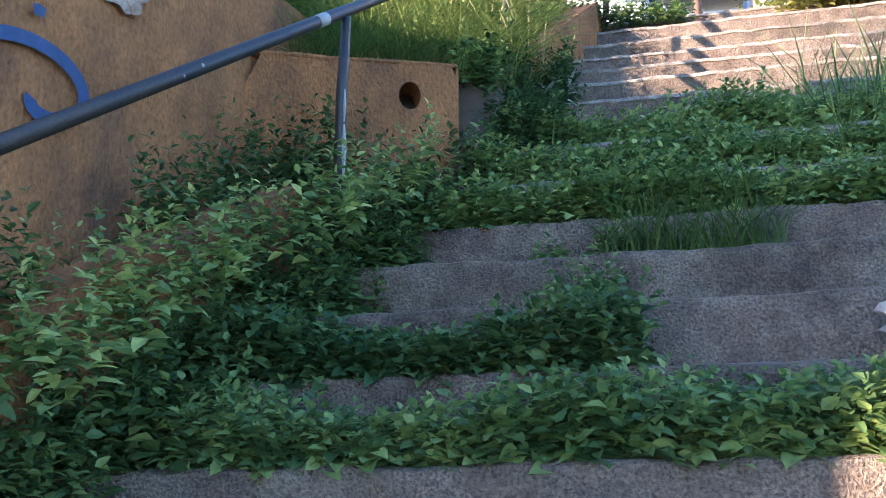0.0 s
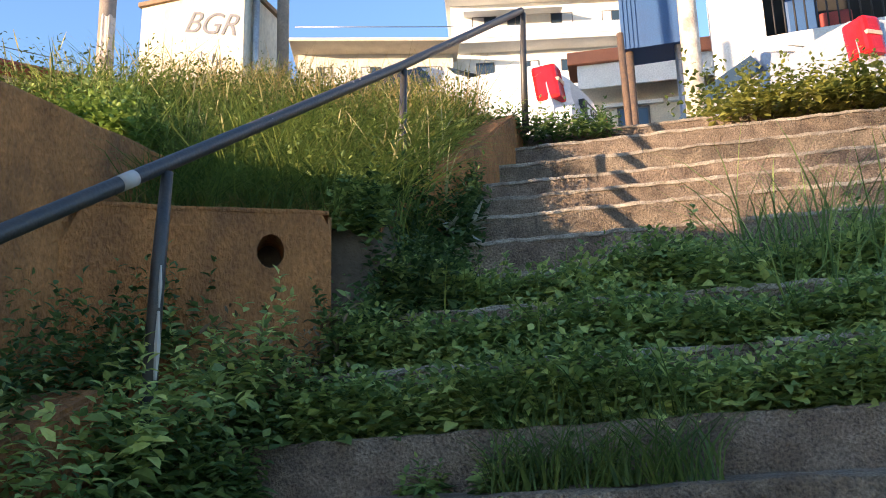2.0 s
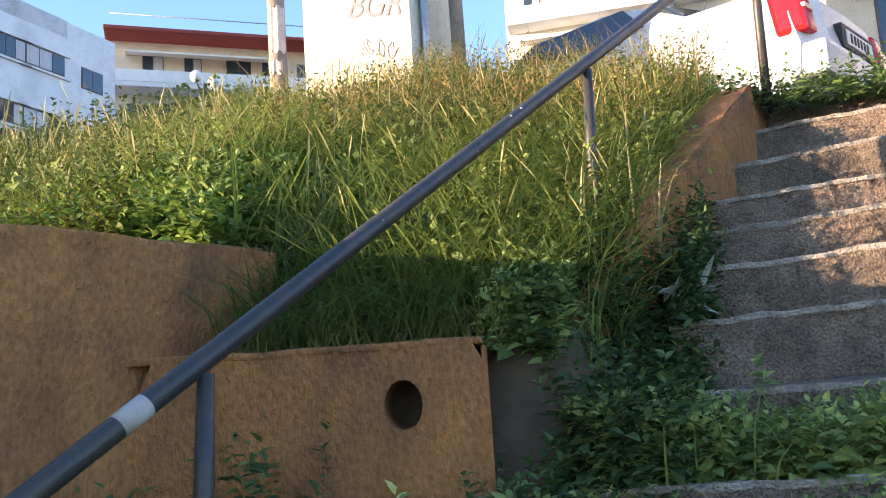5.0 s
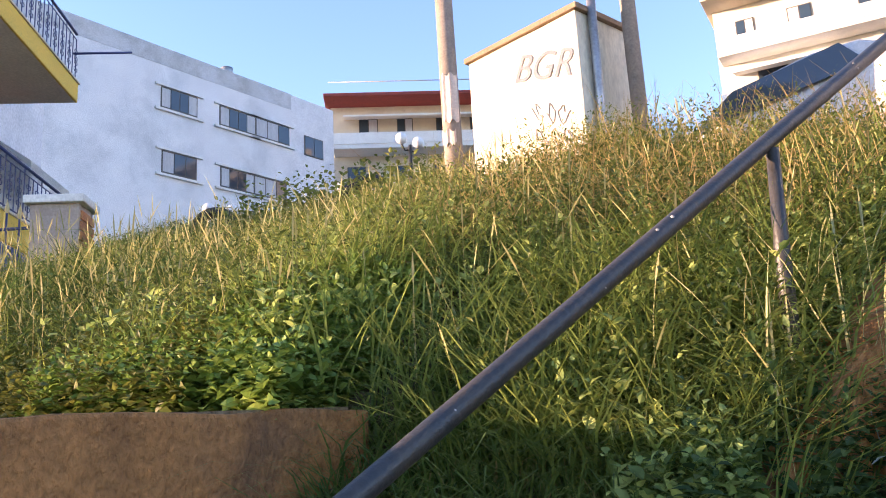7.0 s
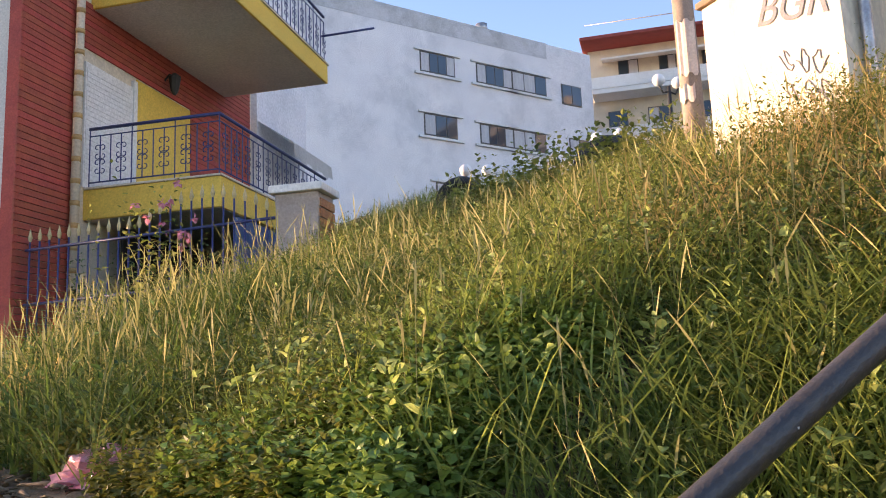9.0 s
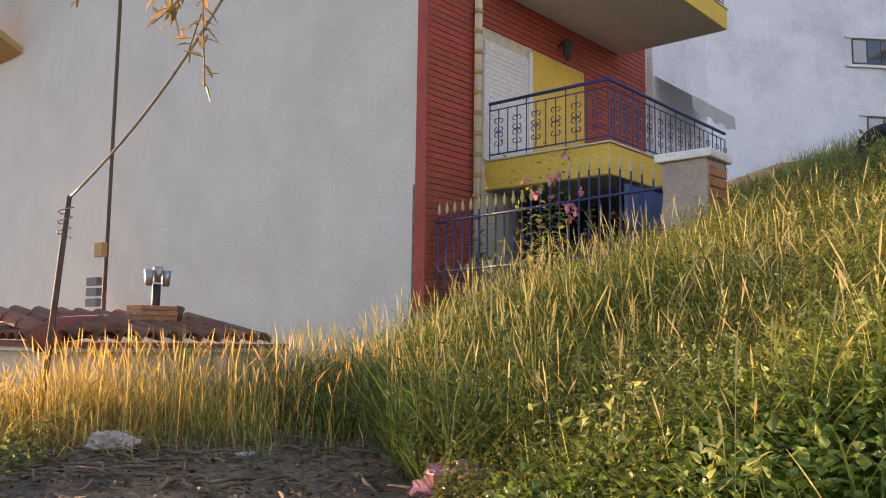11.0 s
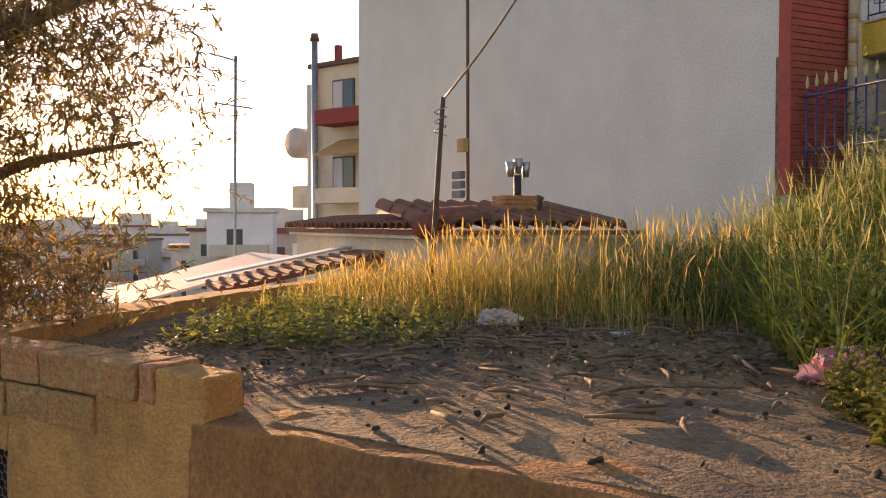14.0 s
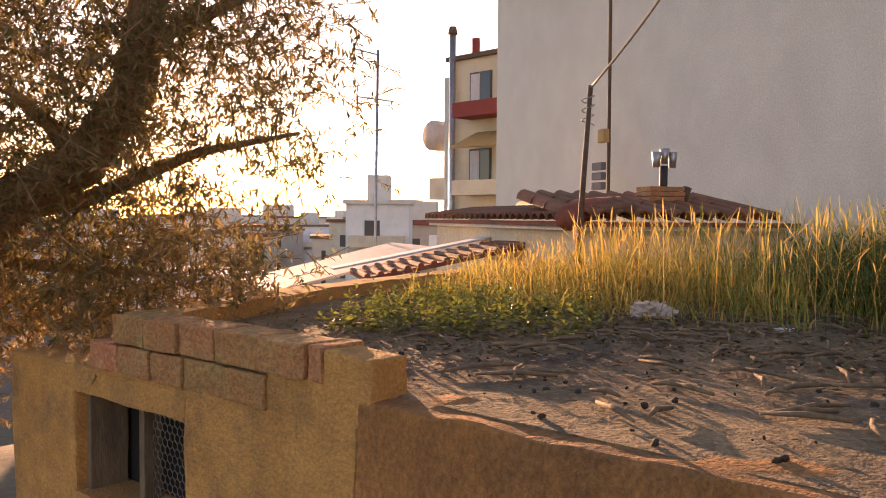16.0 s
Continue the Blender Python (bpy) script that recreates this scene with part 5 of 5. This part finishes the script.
weed_zone(170, -0.2, 0.42, 2.65, 3.1, 0.04, 0.12, 11, 0.045, 0.55, WEED, "tread_weeds", "small clump of weeds against a riser", lambda X, N, x, y: (k_of(N) == -4) & (back(N) > 0.45) & ((X < -0.08) | (X > 0.02)))
weed_zone(8500, -0.6, 2.6, 2.93, 4.1, 0.09, 0.25, 13, 0.052, 0.62, WEED, "band_weeds", "green weeds covering the middle treads", lambda X, N, x, y: (k_of(N) >= -3) & (k_of(N) <= -1) & (back(N) > 0.1))
weed_zone(1500, -0.85, -0.1, 3.5, 4.9, 0.14, 0.40, 18, 0.055, 0.48, WEED, "cheek_weeds", "dark green weeds between block and steps", lambda X, N, x, y: (x > 0.1 + 0.45 * (y - 3.6)) & (y > 3.55) & (x < 0.62 + 0.25 * (y - 4.0)))
x, y = local(rng.uniform(0.05, 0.62, 520), rng.uniform(2.78, 3.02, 520))
P = np.stack((x, y, step_top(x, y)), 1)
stuff("tread_grass", blades(P, rng.uniform(0.10, 0.26, len(P)), rng.uniform(0.004, 0.008, len(P)), rng.uniform(0.5, 1.3, len(P))), GRASS, "tuft of green grass on a tread", "grass")
x, y = local(rng.uniform(-0.4, 2.4, 650), rng.uniform(3.0, 3.95, 650))
P = np.stack((x, y, step_top(x, y)), 1)
stuff("tread_grass", blades(P, rng.uniform(0.10, 0.32, len(P)), rng.uniform(0.004, 0.008, len(P)), rng.uniform(0.3, 1.2, len(P))), GRASS, "thin grass among the weeds on the treads", "grass")
x, y = rng.uniform(-0.4, 0.12, 150), rng.uniform(3.1, 3.5, 150)
P = np.stack((x, y, step_top(x, y)), 1)
stuff("withered_weeds", plants(P, rng.uniform(0.2, 0.45, len(P)), 9, 0.06, 0.3), DEAD, "withered brown stalks below the block", "weeds")
n = 420
d, o = rng.uniform(-3.4, -0.05, n), rng.uniform(0.06, 0.42, n)
P = np.stack((WALL_B.x + WALL_D.x * d + WALL_D.y * o, WALL_B.y + WALL_D.y * d - WALL_D.x * o, 0.66 + 0.474 * (d + 0.73)), 1)
P = P[((d > -1.25) | (d < -1.75)) & (o < 0.42)]
stuff("wall_weeds", plants(P, rng.uniform(0.14, 0.4, len(P)), 18, 0.06, 0.45), WEED, "dark green weeds along the foot of the wall", "weeds")
n = 330
d, o = rng.uniform(-3.6, -0.3, n), rng.uniform(0.32, 0.85, n)
P = np.stack((WALL_B.x + WALL_D.x * d + WALL_D.y * o, WALL_B.y + WALL_D.y * d - WALL_D.x * o, 0.60 + 0.474 * (d + 0.73)), 1)
P = P[clump(P, 1.4, 0.3) > 0.3]
stuff("kerb_weeds", plants(P, rng.uniform(0.1, 0.32, len(P)), 16, 0.06, 0.5), WEED, "dark green weeds hanging over the kerb", "weeds")
# plants at the top of the stair
x, y = rng.uniform(2.3, 4.2, 620), rng.uniform(5.2, 5.9, 620)
y -= 0.40 * (x - 2.5)
P = np.stack((x, y, np.full(620, 2.5)), 1)
stuff("top_plants", plants(P, rng.uniform(0.1, 0.3, len(P)), 12, 0.06, 0.6), LIME, "sunlit low plants along the top step", "weeds")
x, y = rng.uniform(0.85, 1.7, 300), rng.uniform(5.5, 6.2, 300)
P = np.stack((x, y, np.full(300, 2.45)), 1)
stuff("top_plants", plants(P, rng.uniform(0.08, 0.22, len(P)), 13, 0.05, 0.45), WEED, "weeds at the top of the cheek wall", "weeds")
x, y = rng.normal(2.72, 0.07, 60), rng.normal(6.75, 0.07, 60)
P = np.stack((x, y, np.full(60, 2.45)), 1)
stuff("post_creeper", plants(P, rng.uniform(0.5, 1.1, 60), 12, 0.08, 0.7), LIME, "leafy creeper round the whitewashed post", "weeds")
# silver-leaved plant beside the steps and barley at the post
P = np.tile(np.array(((0.60, 4.36, 1.50),)), (26, 1)) + rng.normal(0, 0.03, (26, 3))
stuff("silver_plant", leaves(P, np.stack((rng.normal(0.2, 0.6, 26), rng.normal(-0.2, 0.5, 26), rng.uniform(-0.2, 0.9, 26)), 1), rng.uniform(0.09, 0.17, 26), rng.uniform(0.016, 0.026, 26)), mat("silver_leaf", (0.5, 0.52, 0.46), (0.42, 0.44, 0.38), 4, 0.7, 0.0, island=0.15), "silvery long-leaved plant beside the steps", "plant")
P = np.concatenate((np.tile(((0.34, 4.28, 1.5),), (7, 1)), np.tile(((0.52, 4.42, 1.6),), (6, 1)))) + rng.normal(0, 0.025, (13, 3))
def big_ears(P):
    V, F = ears(P, rng.uniform(0.5, 0.7, len(P)), rng.uniform(0.1, 0.45, len(P)))
    return V, F
stuff("barley_stalks", big_ears(P), mat("pale_barley", (0.55, 0.5, 0.26), (0.46, 0.42, 0.2), 3, 0.7, 0.0, island=0.2, trans=0.4), "pale barley stalks beside the rail post", "grass")
P2 = blades(P, rng.uniform(0.4, 0.62, len(P)), np.full(len(P), 0.012), rng.uniform(0.1, 0.4, len(P)))
stuff("barley_blades", P2, MATS["pale_barley"], "pale barley blades beside the rail post", "grass")
# tall grass at the stair's right edge
x, y = local(rng.uniform(0.95, 1.5, 260), rng.uniform(3.5, 4.1, 260))
P = np.stack((x, y, step_top(x, y)), 1)
stuff("edge_grass", blades(P, rng.uniform(0.2, 0.6, len(P)), rng.uniform(0.006, 0.012, len(P)), rng.uniform(0.3, 1.0, len(P))), WEED, "tall grass at the stair's far edge", "grass")
# flowering shrub and dark shrub behind the fence
HQ = HM @ Vector((1.9, -0.35, 0))
base = np.array((HQ.x, HQ.y, land(HQ.x, HQ.y) + 0.1))
P = np.tile(base, (26, 1)) + rng.normal(0, 0.16, (26, 3)) * np.array((1, 1, 0.2))
stuff("flowering_shrub", plants(P, rng.uniform(0.8, 1.5, 26), 14, 0.09, 0.6), LIME, "thin rose-like shrub in front of the fence", "shrub")
FLW = mat("pink_petal", (0.75, 0.32, 0.40), (0.68, 0.25, 0.34), 6, 0.6, 0.0, trans=0.3)
P = base + np.stack((rng.normal(0, 0.3, 12), rng.normal(0, 0.2, 12), rng.uniform(0.6, 1.4, 12)), 1)
P = np.repeat(P, 6, 0)
stuff("pink_flowers", leaves(P, rng.normal(0, 1, (72, 3)), np.full(72, 0.06), np.full(72, 0.05)), FLW, "small pink blossoms on the thin shrub", "flowers")
q = [HM @ Vector((rng.uniform(0.3, 2.6), rng.uniform(0.3, 1.2), 2.6)) for _ in range(160)]
P = np.array([tuple(v) for v in q])
stuff("dark_shrub", plants(P, rng.uniform(0.5, 1.1, 160), 16, 0.09, 0.55), WEED, "dark shrub behind the iron fence", "shrub")
# vine and young tree on the crest
P = bank_points(260, -5.2, -2.6, 8.2, 9.5)
stuff("crest_weeds", plants(P, rng.uniform(0.3, 0.7, len(P)), 14, 0.10, 0.7), LIME, "broad-leaved vine on the crest of the bank", "weeds")
P = np.tile(((-3.15, 8.9, 3.6),), (16, 1)) + rng.normal(0, 0.18, (16, 3)) * np.array((1, 1, 0.1))
stuff("thin_sapling", plants(P, rng.uniform(0.35, 0.8, 16), 22, 0.09, 0.25), WEED, "thin feathery sapling beside the pole", "shrub")
# old tyre rims on the crest
for x, y, z, r in ((-4.25, 9.6, 4.12, 0.3), (-7.6, 10.8, 4.62, 0.28)):
    bm = bmesh.new()
    add_tube(bm, [(r * math.cos(a * math.tau / 20), 0, r * math.sin(a * math.tau / 20)) for a in range(21)], 0.085, 8, False)
    t = part("old_tyre", bm, BLACK, None, smooth=True)
    t.matrix_world = pose(x, y, z, 0, 0, 25)
    tagged(t, "old black tyre lying in the grass", "tyre")

# ---- olive tree ----
tree = empty("olive_tree", Matrix.Identity(4), "old olive tree with thick forked limbs and grey-green leaves", "tree")
BOUGHS = [([(-2.75, -1.9, -1.5), (-2.85, -1.35, 1.2), (-2.95, -0.78, 2.28), (-3.2, -0.46, 2.52), (-3.36, -0.24, 2.95), (-3.42, -0.18, 3.5), (-3.3, 0.0, 4.4)], [0.2, 0.18, 0.15, 0.13, 0.12, 0.10, 0.06]),
         ([(-2.95, -0.85, 2.25), (-3.3, -0.55, 2.32), (-3.7, -0.05, 2.62), (-4.0, 0.45, 2.75)], [0.07, 0.05, 0.03, 0.012]),
         ([(-3.2, -0.46, 2.5), (-3.3, -0.75, 2.75), (-3.2, -0.95, 2.95)], [0.06, 0.045, 0.03]),
         ([(-3.4, -0.2, 3.2), (-3.7, 0.25, 3.5), (-3.9, 0.7, 3.7)], [0.05, 0.03, 0.012]),
         ([(-2.95, -1.0, 2.0), (-3.3, -0.7, 1.95), (-3.6, -0.2, 1.9)], [0.05, 0.03, 0.01]),
         ([(-3.35, -0.1, 4.0), (-2.9, 1.0, 4.4), (-2.2, 2.3, 3.98), (-1.9, 2.82, 3.46)], [0.06, 0.04, 0.02, 0.006])]
for pts, rad in BOUGHS:
    tube("limb", pts, rad, BARK, tree, 10)
twigs, leafp, leafd = [], [], []
tr = random.Random(5)
def spray(c, n, sx, hang=0.2):
    for _ in range(n):
        p = Vector((c[0] + tr.gauss(0, sx), c[1] + tr.gauss(0, sx), c[2] + tr.gauss(0, sx * 0.8)))
        d = Vector((tr.gauss(0, 1), tr.gauss(0, 1), tr.gauss(-hang, 0.6))).normalized()
        ln = tr.uniform(0.12, 0.3)
        twigs.append((p, p + d * ln))
        m = int(ln / 0.018)
        for j in range(m):
            q = p + d * ln * j / m
            leafp.append(tuple(q))
            e = (d * 0.7 + Vector((tr.gauss(0, 0.7), tr.gauss(0, 0.7), tr.gauss(0, 0.7)))).normalized()
            leafd.append(tuple(e))
# leaf sprays fitted to the view: angles from the camera's last standpoint
def view_angle_point(az, el, d):
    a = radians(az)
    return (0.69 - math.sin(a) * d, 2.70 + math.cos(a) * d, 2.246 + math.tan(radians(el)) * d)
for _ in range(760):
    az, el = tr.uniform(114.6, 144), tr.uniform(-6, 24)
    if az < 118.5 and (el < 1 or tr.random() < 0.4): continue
    # gap kept so the sun disc shows through from that standpoint
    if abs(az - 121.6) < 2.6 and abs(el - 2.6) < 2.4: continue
    spray(view_angle_point(az, el, tr.uniform(4.2, 6.2)), 9, 0.17)
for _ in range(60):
    spray(view_angle_point(tr.uniform(119, 140), tr.uniform(-10, -2.5), tr.uniform(5.0, 7.0)), 12, 0.22)
for c in ((-1.86, 2.89, 3.29), (-1.95, 2.76, 3.46), (-1.78, 2.6, 3.4)):
    spray(c, 5, 0.06, 0.6)
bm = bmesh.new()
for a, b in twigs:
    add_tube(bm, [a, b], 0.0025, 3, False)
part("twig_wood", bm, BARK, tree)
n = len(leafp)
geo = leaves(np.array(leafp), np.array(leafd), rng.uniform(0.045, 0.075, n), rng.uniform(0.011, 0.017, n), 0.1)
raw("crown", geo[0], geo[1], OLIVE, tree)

# ---- litter on the roof slab ----
n = 13000
x = rng.uniform(-4.8, -1.2, n); y = rng.uniform(0.8, 4.0, n)
wallside = (x - WALL_B.x) * WALL_D.y - (y - WALL_B.y) * WALL_D.x
ok = (wallside < -0.25) & (rng.uniform(0, 1, n) < (0.05 + 0.95 * smooth(-1.8, -2.9, x)) * (0.3 + 0.7 * clump(np.stack((x, y), 1), 1.5, 3.0)))
x, y = x[ok], y[ok]
P = np.stack((x, y, SLAB_Z + 0.008 + rng.uniform(0, 0.012, len(x))), 1)
a = rng.uniform(0, math.tau, len(x))
stuff("leaf_litter", leaves(P, np.stack((np.cos(a), np.sin(a), rng.normal(0.1, 0.2, len(x))), 1), rng.uniform(0.02, 0.07, len(x)), rng.uniform(0.008, 0.022, len(x)), 0.08), DEAD, "brown dead leaves and chips littering the roof", "litter")
lr = random.Random(8)
for j in range(90):
    px, py = lr.uniform(-4.2, -1.6), lr.uniform(1.5, 3.7)
    if (px - WALL_B.x) * WALL_D.y - (py - WALL_B.y) * WALL_D.x > -0.35: continue
    a, l = lr.uniform(0, math.tau), lr.uniform(0.08, 0.32)
    tw = tube("twig", [(0, 0, 0.012), (l / 2, lr.uniform(-0.02, 0.02), 0.02), (l, 0, 0.012)], [0.006, 0.009, 0.004], WOODF, None, 6)
    tw.matrix_world = pose(px, py, SLAB_Z + 0.004, 0, 0, math.degrees(a))
    tagged(tw, "dry grey-brown twig lying on the roof", "twig", "twigs on the roof")
pebble = bmesh.new()
bmesh.ops.create_icosphere(pebble, subdivisions=1, radius=0.012)
for v in pebble.verts: v.co *= lr.uniform(0.75, 1.25)
peb = part("clod", pebble, mat("dark_clod", (0.06, 0.042, 0.03), (0.04, 0.03, 0.02), 20, 0.95, 0.3))
peb.matrix_world = pose(-1.7, 2.6, SLAB_Z + 0.012)
tagged(peb, "small dark clod of earth on the roof", "clod", "clods on the roof")
for j in range(110):
    px, py = lr.uniform(-3.2, -1.2), lr.uniform(1.6, 3.7)
    if (px - WALL_B.x) * WALL_D.y - (py - WALL_B.y) * WALL_D.x > -0.12: continue
    s = lr.choice((0.4, 0.5, 0.6, 0.8, 1.1))
    copy_thing(peb, pose(px, py, SLAB_Z + 0.006, lr.uniform(0, 90), 0, lr.uniform(0, 360)) @ Matrix.Diagonal((s, s * lr.uniform(0.6, 1.2), s * 0.7, 1)))


def crumpled(name, at, size, material, label, category, flat=0.55, seed=1):
    bm = bmesh.new()
    bmesh.ops.create_icosphere(bm, subdivisions=4, radius=1.0)
    for v in bm.verts:
        q = v.co * 2.2 + Vector((seed * 7.1, 0, 0))
        r = 1 + 0.45 * noise.noise(q) + 0.30 * noise.noise(q * 2.7) + 0.16 * noise.noise(q * 6)
        v.co = Vector((v.co.x * r * size, v.co.y * r * size * 0.7, max(-0.02, v.co.z * r * size * flat)))
    o = part(name, bm, material)
    o.matrix_world = pose(*at, 0, 0, 30 * seed)
    return tagged(o, label, category)


crumpled("plastic_bag", (-2.31, 3.86, SLAB_Z + 0.03), 0.2, PINK, "crumpled pink plastic bag on the roof", "bag", 0.5, 1)
crumpled("paper_scrap", (-3.85, 2.53, SLAB_Z + 0.03), 0.11, PAPER, "crumpled pale wrapper on the roof", "litter", 0.6, 2)
crumpled("paper_scrap", (-3.61, 3.16, SLAB_Z + 0.005), 0.05, WHITE, "flat white scrap on the roof", "litter", 0.2, 3)
bx, by = local(0.72, 2.2)
crumpled("paper_bag", (bx + 0.12, by + 0.0, float(step_top(bx, by)) + 0.07), 0.13, PAPER, "crumpled pale paper bag on a lower tread", "bag", 0.9, 4)
